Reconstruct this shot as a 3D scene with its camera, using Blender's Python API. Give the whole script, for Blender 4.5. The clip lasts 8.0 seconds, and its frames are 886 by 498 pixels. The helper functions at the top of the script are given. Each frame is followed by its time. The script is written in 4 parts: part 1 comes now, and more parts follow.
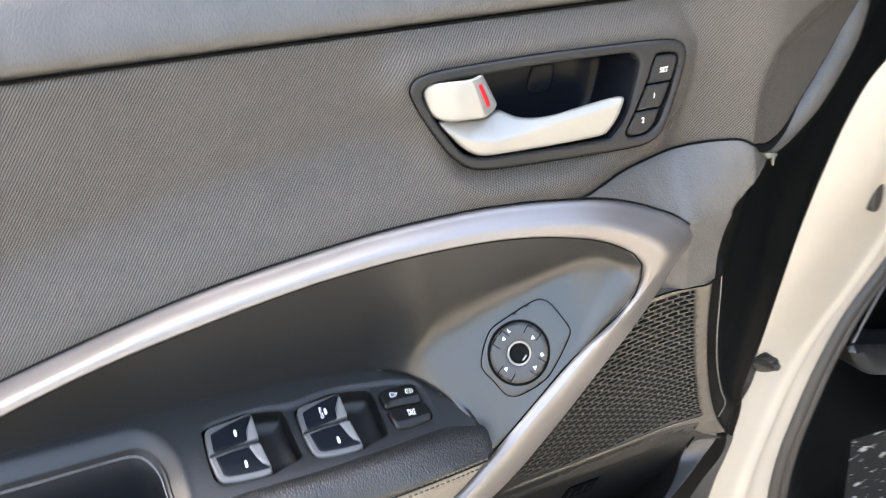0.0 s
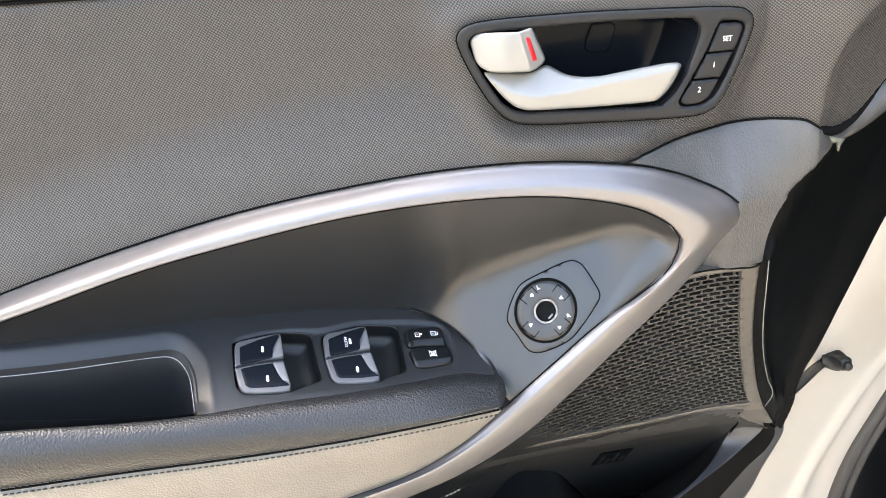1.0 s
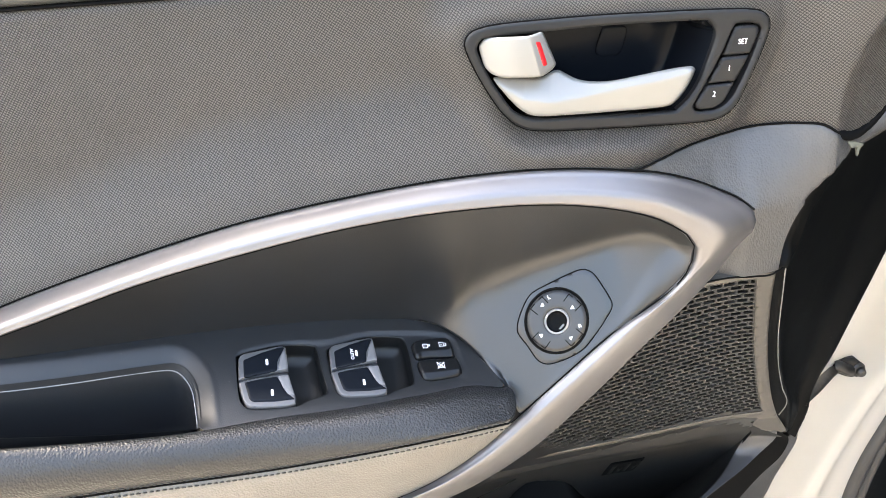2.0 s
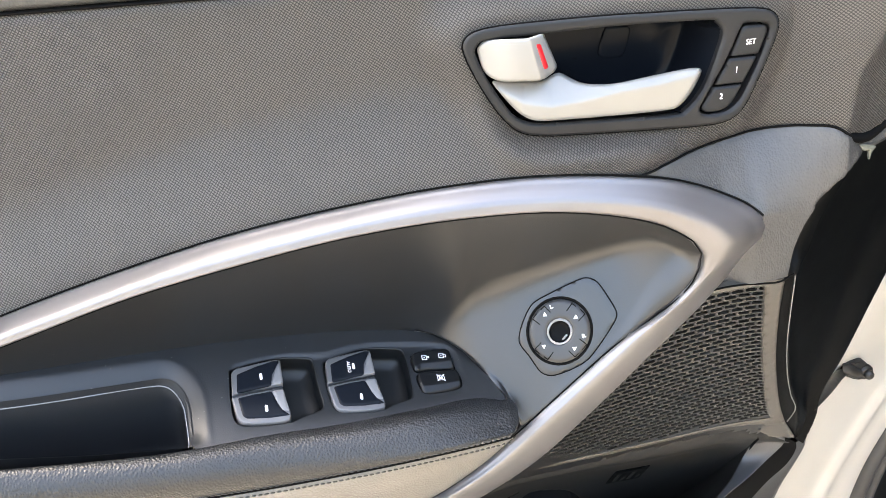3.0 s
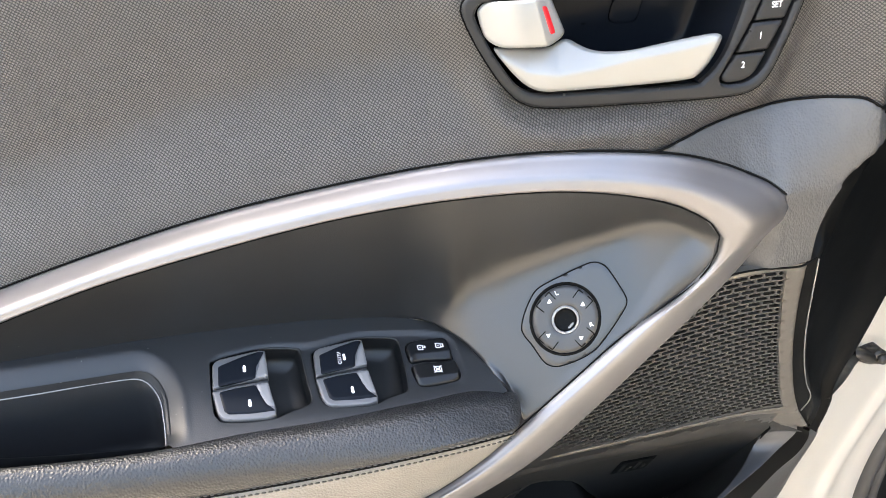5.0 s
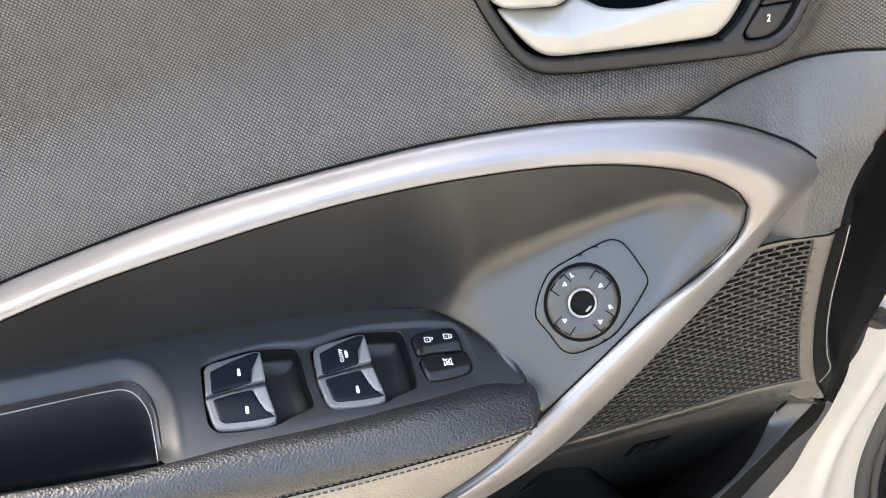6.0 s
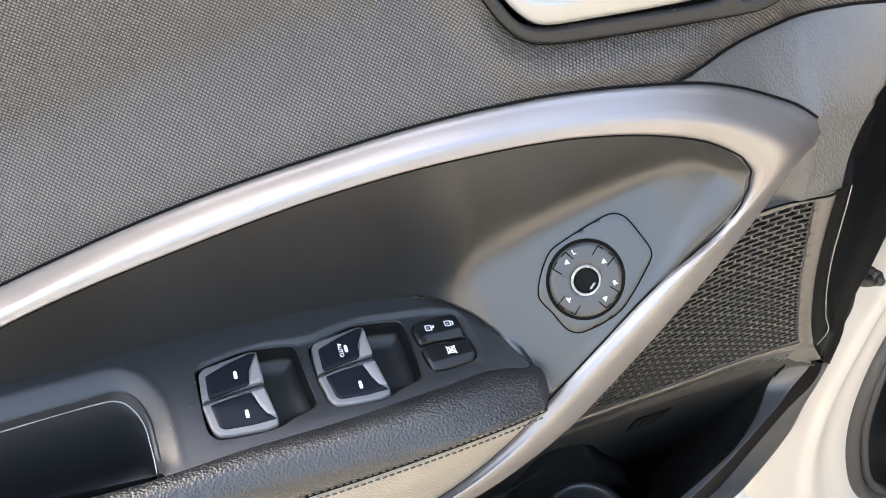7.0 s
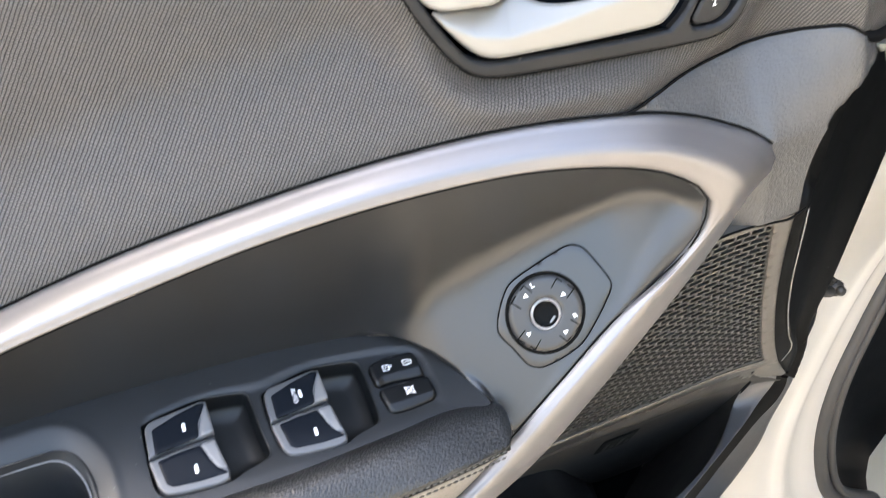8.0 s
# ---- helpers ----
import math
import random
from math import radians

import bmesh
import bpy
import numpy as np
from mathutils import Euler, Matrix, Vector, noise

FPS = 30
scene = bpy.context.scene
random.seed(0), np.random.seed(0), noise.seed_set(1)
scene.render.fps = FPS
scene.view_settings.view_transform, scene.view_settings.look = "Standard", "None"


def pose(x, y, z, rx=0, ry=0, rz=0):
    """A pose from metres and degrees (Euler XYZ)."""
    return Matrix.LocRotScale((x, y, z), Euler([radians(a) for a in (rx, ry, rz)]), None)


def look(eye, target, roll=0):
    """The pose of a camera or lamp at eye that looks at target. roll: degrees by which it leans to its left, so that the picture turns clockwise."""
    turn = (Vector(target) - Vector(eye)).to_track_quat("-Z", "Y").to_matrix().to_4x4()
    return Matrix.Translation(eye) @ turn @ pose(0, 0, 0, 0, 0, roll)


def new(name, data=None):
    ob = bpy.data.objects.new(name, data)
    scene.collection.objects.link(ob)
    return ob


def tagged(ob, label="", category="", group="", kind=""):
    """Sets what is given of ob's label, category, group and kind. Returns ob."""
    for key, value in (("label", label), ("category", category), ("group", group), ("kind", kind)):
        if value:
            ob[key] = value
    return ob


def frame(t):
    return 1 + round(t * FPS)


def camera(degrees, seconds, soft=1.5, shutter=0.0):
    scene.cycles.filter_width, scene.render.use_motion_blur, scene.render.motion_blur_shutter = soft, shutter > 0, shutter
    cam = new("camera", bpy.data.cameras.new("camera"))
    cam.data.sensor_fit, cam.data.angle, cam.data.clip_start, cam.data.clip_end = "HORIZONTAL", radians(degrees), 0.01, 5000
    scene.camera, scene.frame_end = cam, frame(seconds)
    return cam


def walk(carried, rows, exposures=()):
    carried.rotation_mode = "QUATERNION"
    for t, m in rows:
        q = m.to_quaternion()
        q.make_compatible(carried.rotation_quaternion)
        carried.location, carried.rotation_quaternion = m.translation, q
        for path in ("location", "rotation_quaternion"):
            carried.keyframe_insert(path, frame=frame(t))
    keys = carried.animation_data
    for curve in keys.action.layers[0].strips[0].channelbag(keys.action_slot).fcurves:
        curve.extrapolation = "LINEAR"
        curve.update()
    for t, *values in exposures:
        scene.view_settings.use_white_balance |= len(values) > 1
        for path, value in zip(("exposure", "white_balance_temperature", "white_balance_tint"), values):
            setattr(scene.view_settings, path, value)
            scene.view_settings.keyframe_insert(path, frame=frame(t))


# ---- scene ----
cam = camera(59.6, 8.0, 0.85, 0.5)
PATH = [
    (0, (0.05, 0.017, 1.127), (0.665, 1.739, 0.318), -6.2),
    (0.5, (0.092, 0.002, 1.123), (0.465, 1.758, 0.242), -4.3),
    (1, (0.093, -0.007, 1.123), (0.427, 1.75, 0.229), -3.3),
    (1.5, (0.092, -0.002, 1.121), (0.416, 1.758, 0.229), -3.3),
    (2, (0.093, 0.007, 1.122), (0.418, 1.768, 0.233), -3.7),
    (3.5, (0.101, 0.031, 1.12), (0.419, 1.787, 0.217), -4.3),
    (4, (0.104, 0.036, 1.117), (0.416, 1.787, 0.202), -4.3),
    (4.5, (0.106, 0.042, 1.113), (0.417, 1.787, 0.189), -4.1),
    (6, (0.1, 0.093, 1.093), (0.446, 1.793, 0.099), -6.2),
    (6.5, (0.091, 0.101, 1.089), (0.462, 1.784, 0.075), -7.9),
    (7, (0.091, 0.111, 1.087), (0.49, 1.772, 0.047), -8.6),
    (7.5, (0.095, 0.121, 1.083), (0.508, 1.761, 0.016), -8.7),
    (8, (0.105, 0.125, 1.092), (0.585, 1.772, 0.064), -8.9),
]
walk(cam, [(t, look(eye, target, roll)) for t, eye, target, roll in PATH], [(0.0, 4.0, 7350, 7), (8.0, 4.0, 7350, 7)])

# ---- light ----
world = bpy.data.worlds.new("world")
scene.world = world
world.use_nodes = True
wn = world.node_tree.nodes
sky = wn.new("ShaderNodeTexSky")
sky.sky_type, sky.sun_disc = "NISHITA", False
SUN_ELEVATION, SUN_AZIMUTH = 50.0, -48.0     # degrees; azimuth from +y towards +x
sky.sun_elevation, sky.sun_rotation = radians(SUN_ELEVATION), radians(SUN_AZIMUTH)
sky.air_density, sky.dust_density = 1.0, 5.0
wn["Background"].inputs[1].default_value = 0.15
world.node_tree.links.new(sky.outputs[0], wn["Background"].inputs[0])
sun = new("sun", bpy.data.lights.new("sun", "SUN"))
sun.data.energy, sun.data.angle, sun.data.color = 1.1, radians(22), (1.0, 0.93, 0.82)
az, el = radians(SUN_AZIMUTH), radians(SUN_ELEVATION)
sun.matrix_world = look((math.sin(az) * math.cos(el) * 9, math.cos(az) * math.cos(el) * 9, math.sin(el) * 9), (0, 0, 0))


# ---- materials ----
def material(name, colour, rough=0.5, metal=0.0, coat=0.0, spec=0.5):
    m = bpy.data.materials.new(name)
    m.use_nodes = True
    b = m.node_tree.nodes["Principled BSDF"]
    b.inputs["Base Color"].default_value = (*colour, 1)
    b.inputs["Roughness"].default_value = rough
    b.inputs["Metallic"].default_value = metal
    b.inputs["Coat Weight"].default_value = coat
    b.inputs["Specular IOR Level"].default_value = spec
    return m


def node(m, kind, **inputs):
    n = m.node_tree.nodes.new(kind)
    for key, value in inputs.items():
        n.inputs[key.replace("_", " ")].default_value = value
    return n


def wire(m, a, b):
    m.node_tree.links.new(a, b)


def math_node(m, op, a, b=None):
    n = m.node_tree.nodes.new("ShaderNodeMath")
    n.operation = op
    for i, v in enumerate((a, b)):
        if v is None:
            continue
        if isinstance(v, (int, float)):
            n.inputs[i].default_value = v
        else:
            wire(m, v, n.inputs[i])
    return n.outputs[0]


def place(m, turn=(0, 0, 0), scale=(1, 1, 1)):
    co = m.node_tree.nodes.new("ShaderNodeTexCoord")
    mp = node(m, "ShaderNodeMapping", Rotation=[radians(a) for a in turn], Scale=scale)
    wire(m, co.outputs["Object"], mp.inputs["Vector"])
    return mp.outputs[0]


def bumped(m, height, strength, distance):
    n = node(m, "ShaderNodeBump", Strength=strength, Distance=distance)
    wire(m, height, n.inputs["Height"])
    wire(m, n.outputs[0], m.node_tree.nodes["Principled BSDF"].inputs["Normal"])
    return n


def varied(m, colour, low, high, scale, roughs=None, detail=5.0):
    """Patchy wear: the base colour swings between low and high times colour, the roughness between two values."""
    nz = node(m, "ShaderNodeTexNoise", Scale=scale, Detail=detail, Roughness=0.6)
    wire(m, place(m), nz.inputs["Vector"])
    b = m.node_tree.nodes["Principled BSDF"]
    mix = m.node_tree.nodes.new("ShaderNodeMix")
    mix.data_type = "RGBA"
    mix.inputs["A"].default_value = (*[c * low for c in colour], 1)
    mix.inputs["B"].default_value = (*[c * high for c in colour], 1)
    wire(m, nz.outputs["Fac"], mix.inputs["Factor"])
    wire(m, mix.outputs["Result"], b.inputs["Base Color"])
    if roughs:
        r = node(m, "ShaderNodeMapRange")
        r.inputs["To Min"].default_value, r.inputs["To Max"].default_value = roughs
        wire(m, nz.outputs["Fac"], r.inputs["Value"])
        wire(m, r.outputs[0], b.inputs["Roughness"])


def weave_material():
    """Charcoal vinyl embossed with a fine diagonal cross-hatch; groove shade is painted in, its raised knots paler."""
    colour = (0.0565, 0.0525, 0.0485)
    m = material("woven_vinyl", colour, 0.42)
    varied(m, colour, 0.85, 1.15, 60, (0.36, 0.5))
    b = m.node_tree.nodes["Principled BSDF"]
    b.inputs["Specular IOR Level"].default_value = 0.42
    waves = []
    for turn, size in ((53, 1.06), (-38, 1.02)):
        warp = node(m, "ShaderNodeTexWave", Scale=205.0 * size, Distortion=1.9, Detail=2.0, Detail_Scale=1.0)
        warp.bands_direction = "X"
        wire(m, place(m, (0, turn, 0)), warp.inputs["Vector"])
        flat = node(m, "ShaderNodeMapRange")
        flat.interpolation_type = "SMOOTHSTEP"
        flat.inputs["From Min"].default_value, flat.inputs["From Max"].default_value = 0.04, 0.55
        wire(m, warp.outputs["Fac"], flat.inputs["Value"])
        waves.append(flat.outputs[0])
    crossed = math_node(m, "MULTIPLY", waves[0], waves[1])
    knots = math_node(m, "ADD", math_node(m, "MULTIPLY", crossed, 0.85), math_node(m, "MULTIPLY", waves[0], 0.15))
    uneven = node(m, "ShaderNodeTexNoise", Scale=170.0, Detail=3.0)
    wire(m, place(m), uneven.inputs["Vector"])
    height = math_node(m, "ADD", knots, math_node(m, "MULTIPLY", uneven.outputs["Fac"], 0.5))
    bumped(m, height, 1.0, 0.0021)
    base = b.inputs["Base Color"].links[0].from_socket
    # shade of the grooves put into the colour: dark valleys, paler knots
    groove_shade = node(m, "ShaderNodeMapRange")
    groove_shade.inputs["To Min"].default_value, groove_shade.inputs["To Max"].default_value = 0.22, 1.85
    wire(m, knots, groove_shade.inputs["Value"])
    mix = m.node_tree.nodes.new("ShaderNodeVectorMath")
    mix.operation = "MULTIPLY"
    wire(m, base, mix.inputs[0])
    wire(m, groove_shade.outputs[0], mix.inputs[1])
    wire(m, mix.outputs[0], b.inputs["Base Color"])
    return m


def leather_material(name, colour, rough, grain=420.0, depth=0.0005):
    """Grained vinyl: small rounded pebbles between fine creases."""
    m = material(name, colour, rough)
    varied(m, colour, 0.75, 1.25, 45, (rough - 0.07, rough + 0.07))
    vo = node(m, "ShaderNodeTexVoronoi", Scale=grain, Randomness=1.0)
    vo.feature = "SMOOTH_F1"
    vo.inputs["Smoothness"].default_value = 0.35
    nz = node(m, "ShaderNodeTexNoise", Scale=grain * 0.35, Detail=3.0)
    at = place(m, (0, 0, 0), (1, 1, 0.7))
    wire(m, at, vo.inputs["Vector"])
    wire(m, at, nz.inputs["Vector"])
    edge = node(m, "ShaderNodeMapRange")
    edge.inputs["From Max"].default_value = 0.75
    edge.inputs["To Min"].default_value, edge.inputs["To Max"].default_value = 1.0, 0.0
    wire(m, vo.outputs["Distance"], edge.inputs["Value"])
    bumped(m, math_node(m, "ADD", edge.outputs[0], math_node(m, "MULTIPLY", nz.outputs["Fac"], 0.8)), 0.55, depth)
    return m


def plastic_material(name, colour, rough, grain=1500.0, depth=0.00012, strength=0.5):
    """Moulded plastic with a fine spark-eroded grain."""
    m = material(name, colour, rough)
    varied(m, colour, 0.85, 1.15, 30, (rough - 0.05, rough + 0.06))
    nz = node(m, "ShaderNodeTexNoise", Scale=grain, Detail=2.0)
    wire(m, place(m), nz.inputs["Vector"])
    bumped(m, nz.outputs["Fac"], strength, depth)
    return m


def satin_material(name, colour, rough, metal):
    """Satin silver paint with a faint metal-flake sparkle."""
    m = material(name, colour, rough, metal)
    varied(m, colour, 0.93, 1.05, 25, (rough - 0.04, rough + 0.06))
    nz = node(m, "ShaderNodeTexNoise", Scale=2600.0, Detail=1.0)
    wire(m, place(m), nz.inputs["Vector"])
    bumped(m, nz.outputs["Fac"], 0.12, 0.0001)
    return m


WEAVE = weave_material()
LEATHER = leather_material("grained_leather", (0.011, 0.0115, 0.0122), 0.4, 720.0, 0.0006)
LEATHER.node_tree.nodes["Principled BSDF"].inputs["Specular IOR Level"].default_value = 0.45
# the armrest's dark leather with warm ground light put into its colour
LEATHER_LIT = leather_material("leather_ground_lit", (0.14, 0.13, 0.114), 0.45, 700.0, 0.0005)
PAD = leather_material("grained_pad", (0.046, 0.0465, 0.047), 0.43, 750.0, 0.00035)
PAD.node_tree.nodes["Principled BSDF"].inputs["Specular IOR Level"].default_value = 0.4
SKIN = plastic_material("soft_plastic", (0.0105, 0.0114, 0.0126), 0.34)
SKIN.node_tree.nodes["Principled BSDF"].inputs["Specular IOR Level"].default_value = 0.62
POD = plastic_material("matt_switch_panel", (0.0135, 0.0145, 0.016), 0.4)
POD.node_tree.nodes["Principled BSDF"].inputs["Specular IOR Level"].default_value = 0.38
BEZEL_BLACK = plastic_material("matt_charcoal", (0.011, 0.0117, 0.013), 0.46)
# pocket plastic as its top edge looks when lit from above
POCKET_LIT = plastic_material("pocket_plastic_lit", (0.05, 0.05, 0.053), 0.4)
BEZEL_BLACK.node_tree.nodes["Principled BSDF"].inputs["Specular IOR Level"].default_value = 0.22
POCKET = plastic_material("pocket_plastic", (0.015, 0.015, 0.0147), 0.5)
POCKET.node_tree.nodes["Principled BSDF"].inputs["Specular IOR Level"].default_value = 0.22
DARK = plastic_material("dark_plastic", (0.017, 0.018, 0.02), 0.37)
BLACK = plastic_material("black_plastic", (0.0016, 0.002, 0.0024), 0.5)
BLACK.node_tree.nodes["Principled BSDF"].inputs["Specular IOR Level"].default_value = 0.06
GLOSS = material("gloss_black", (0.006, 0.0075, 0.0105), 0.15, 0.0, 0.0, 0.06)
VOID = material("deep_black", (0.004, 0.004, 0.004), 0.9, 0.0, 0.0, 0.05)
SILVER = satin_material("satin_silver", (0.18, 0.176, 0.181), 0.45, 0.85)
LEVER = satin_material("pearl_silver", (0.2, 0.199, 0.191), 0.34, 0.3)
CHROME = satin_material("satin_chrome", (0.095, 0.095, 0.099), 0.38, 0.4)
GREY = plastic_material("grey_plastic", (0.16, 0.16, 0.165), 0.35)
FIN = satin_material("satin_grey", (0.13, 0.13, 0.133), 0.5, 0.1)
SWITCH = plastic_material("switch_black", (0.0045, 0.0047, 0.0052), 0.3)
SWITCH.node_tree.nodes["Principled BSDF"].inputs["Specular IOR Level"].default_value = 0.28
WELL = plastic_material("well_black", (0.0045, 0.005, 0.0055), 0.42)
WELL.node_tree.nodes["Principled BSDF"].inputs["Specular IOR Level"].default_value = 0.3
DIAL = plastic_material("dial_grey", (0.019, 0.0195, 0.0205), 0.38)
RING = satin_material("bright_ring", (0.42, 0.42, 0.43), 0.3, 0.6)
RED = material("red_mark", (0.42, 0.004, 0.01), 0.4)
WHITE = material("white_print", (0.85, 0.85, 0.85), 0.5)
PAINT = material("cream_paint", (0.425, 0.403, 0.362), 0.4, 0.0, 0.4)
PAINT.node_tree.nodes["Principled BSDF"].inputs["Coat Roughness"].default_value = 0.22
varied(PAINT, (0.48, 0.455, 0.407), 0.94, 1.03, 9)
RUBBER = plastic_material("black_rubber", (0.028, 0.027, 0.026), 0.55, 700.0, 0.0003)
METAL = material("dull_steel", (0.032, 0.03, 0.028), 0.42, 0.3)
varied(METAL, (0.032, 0.03, 0.028), 0.5, 1.2, 120, (0.35, 0.6))
# one plastic in two tones: dark slotted sheet, surround painted as warmly lit
GRILLE = plastic_material("grille_plastic", (0.018, 0.0176, 0.0168), 0.3)
GRILLE_LIT = plastic_material("grille_plastic_lit", (0.062, 0.056, 0.048), 0.36)
THREAD = material("thread", (0.075, 0.07, 0.062), 0.8, 0.0, 0.0, 0.2)
# black with irregular white blotches from stretched noise
BLOTCHED = material("blotched_carpet", (0.01, 0.01, 0.01), 0.9)
nz = node(BLOTCHED, "ShaderNodeTexNoise", Scale=38.0, Detail=6.0)
wire(BLOTCHED, place(BLOTCHED, (0, 0, 25), (1, 1, 2.2)), nz.inputs["Vector"])
ramp = BLOTCHED.node_tree.nodes.new("ShaderNodeValToRGB")
ramp.color_ramp.elements[0].position, ramp.color_ramp.elements[0].color = 0.58, (0.006, 0.006, 0.007, 1)
ramp.color_ramp.elements[1].position, ramp.color_ramp.elements[1].color = 0.70, (0.4, 0.4, 0.41, 1)
wire(BLOTCHED, nz.outputs["Fac"], ramp.inputs[0])
wire(BLOTCHED, ramp.outputs[0], BLOTCHED.node_tree.nodes["Principled BSDF"].inputs["Base Color"])
DUST = material("pale_dust", (0.13, 0.128, 0.12), 0.9)
FILM = material("torn_film", (0.06, 0.066, 0.056), 0.45)
GROUND = material("pale_concrete", (0.262, 0.243, 0.21), 0.9)
# colours of two added walls: a pale reflector and a dark one
PALE_REFLECTOR = plastic_material("pale_reflector", (0.42, 0.385, 0.335), 0.9, 60.0, 0.003)
WALL = plastic_material("dark_reflector", (0.085, 0.086, 0.09), 0.9, 60.0, 0.003)
varied(GROUND, (0.262, 0.243, 0.21), 0.8, 1.15, 1.5, None, 8.0)


# ---- building tools: all lengths in millimetres ----
def part(name, mesh, mat, parent, label="", smooth=True):
    if isinstance(mesh, bmesh.types.BMesh):
        bm, mesh = mesh, bpy.data.meshes.new(name)
        bm.to_mesh(mesh)
        bm.free()
    ob = new(name, mesh)
    if mat:
        mesh.materials.append(mat)
    if smooth:
        mesh.shade_smooth()
    if parent:
        ob.parent = parent
        if not parent.parent:
            ob.matrix_parent_inverse = parent.matrix_basis.inverted()
    return tagged(ob, label)


def thing(name, at, label, category="", group="", kind=""):
    """An empty at the base of a thing (millimetres), under which its parts go."""
    ob = tagged(new(name), label, category, group, kind)
    ob.location = [c * 0.001 for c in at]
    return ob


def mesh_of(verts, faces, name="mesh"):
    me = bpy.data.meshes.new(name)
    me.from_pydata([tuple(float(c) * 0.001 for c in v) for v in verts], [], [tuple(int(i) for i in f) for f in faces])
    me.validate()
    bm = bmesh.new()
    bm.from_mesh(me)
    bmesh.ops.remove_doubles(bm, verts=bm.verts, dist=1e-6)
    bmesh.ops.recalc_face_normals(bm, faces=bm.faces)
    bm.to_mesh(me)
    bm.free()
    return me


def sharp(me, degrees=35):
    me.set_sharp_from_angle(angle=radians(degrees))
    return me


def smooth_line(points, n):
    """n places along a smooth line through the points, evenly spaced by length."""
    p = np.array(points, float)
    t = np.concatenate(([0], np.cumsum(np.linalg.norm(np.diff(p, axis=0), axis=1))))
    tan = np.gradient(p, t, axis=0, edge_order=1)
    out = []
    for s in np.linspace(0, t[-1], n * 6):
        i = min(max(np.searchsorted(t, s) - 1, 0), len(t) - 2)
        h = t[i + 1] - t[i]
        u = (s - t[i]) / h
        out.append((2 * u**3 - 3 * u**2 + 1) * p[i] + (u**3 - 2 * u**2 + u) * h * tan[i] + (3 * u**2 - 2 * u**3) * p[i + 1] + (u**3 - u**2) * h * tan[i + 1])
    return resample(np.array(out), n)


def resample(p, n):
    t = np.concatenate(([0], np.cumsum(np.linalg.norm(np.diff(p, axis=0), axis=1))))
    s = np.linspace(0, t[-1], n)
    return np.stack([np.interp(s, t, p[:, k]) for k in range(p.shape[1])], 1)


def rounded(points, radius, k=5):
    """A closed loop of corners, each rounded by about the radius (a number, or one for each corner)."""
    p = [np.array(q, float) for q in points]
    rs = radius if isinstance(radius, (list, tuple)) else [radius] * len(p)
    out = []
    for i, c in enumerate(p):
        a, b = p[i - 1] - c, p[(i + 1) % len(p)] - c
        r = min(rs[i], np.linalg.norm(a) * 0.48, np.linalg.norm(b) * 0.48)
        a, b = c + a / np.linalg.norm(a) * r, c + b / np.linalg.norm(b) * r
        for u in np.linspace(0, 1, k):
            out.append((1 - u) ** 2 * a + 2 * u * (1 - u) * c + u * u * b)
    return np.array(out)


def loop_through(points, n=96):
    """A smooth closed loop through the points, evenly spaced by length."""
    p = np.array(points, float)
    a, b, c, d = np.roll(p, 1, 0), p, np.roll(p, -1, 0), np.roll(p, -2, 0)
    out = []
    for i in range(len(p)):
        for u in np.linspace(0, 1, 8, endpoint=False):
            out.append(0.5 * (2 * b[i] + (c[i] - a[i]) * u + (2 * a[i] - 5 * b[i] + 4 * c[i] - d[i]) * u * u + (3 * b[i] - a[i] - 3 * c[i] + d[i]) * u ** 3))
    return resample(np.array(out + out[:1]), n + 1)[:-1]


def closed(loop, step):
    p = np.vstack([loop, loop[:1]])
    n = max(8, int(np.linalg.norm(np.diff(p, axis=0), axis=1).sum() / step))
    return resample(p, n + 1)[:-1]


def inside(pts, loop):
    x, y = pts[:, 0], pts[:, 1]
    hit = np.zeros(len(pts), bool)
    q = np.roll(loop, -1, axis=0)
    for (ax, ay), (bx, by) in zip(loop, q):
        if ay == by:
            continue
        c = (ay > y) != (by > y)
        hit ^= c & (x < (bx - ax) * (y - ay) / (by - ay) + ax)
    return hit


def reach(pts, loop):
    """Distance of each point from the loop."""
    d = np.full(len(pts), 1e9)
    q = np.roll(loop, -1, axis=0)
    for a, b in zip(loop, q):
        ab = b - a
        u = np.clip(((pts - a) @ ab) / max(ab @ ab, 1e-9), 0, 1)
        d = np.minimum(d, np.linalg.norm(pts - a - u[:, None] * ab, axis=1))
    return d


def net(outer, holes, step):
    """Triangles that fill a loop with holes: flat points, triangles, and the loops as used."""
    from mathutils.geometry import delaunay_2d_cdt
    loops = [closed(np.array(l, float)[:, :2], step) for l in [outer, *holes]]
    lo, hi = loops[0].min(0), loops[0].max(0)
    g = np.array([(x + (j % 2) * step / 2, y) for j, y in enumerate(np.arange(lo[1], hi[1], step * 0.87)) for x in np.arange(lo[0], hi[0], step)])
    keep = inside(g, loops[0]) & (reach(g, loops[0]) > step * 0.45)
    for l in loops[1:]:
        keep &= ~inside(g, l) & (reach(g, l) > step * 0.45)
    pts, edges = [], []
    for l in loops:
        k = len(pts)
        pts += [tuple(q) for q in l]
        edges += [(k + i, k + (i + 1) % len(l)) for i in range(len(l))]
    pts += [tuple(q) for q in g[keep]]
    v, _, f, *_ = delaunay_2d_cdt([Vector(q) for q in pts], edges, [], 0, 1e-4)
    v = np.array([tuple(q) for q in v])
    f = np.array([tuple(t) for t in f])
    c = v[f].mean(1)
    ok = inside(c, loops[0])
    for l in loops[1:]:
        ok &= ~inside(c, l)
    return v, f[ok], loops


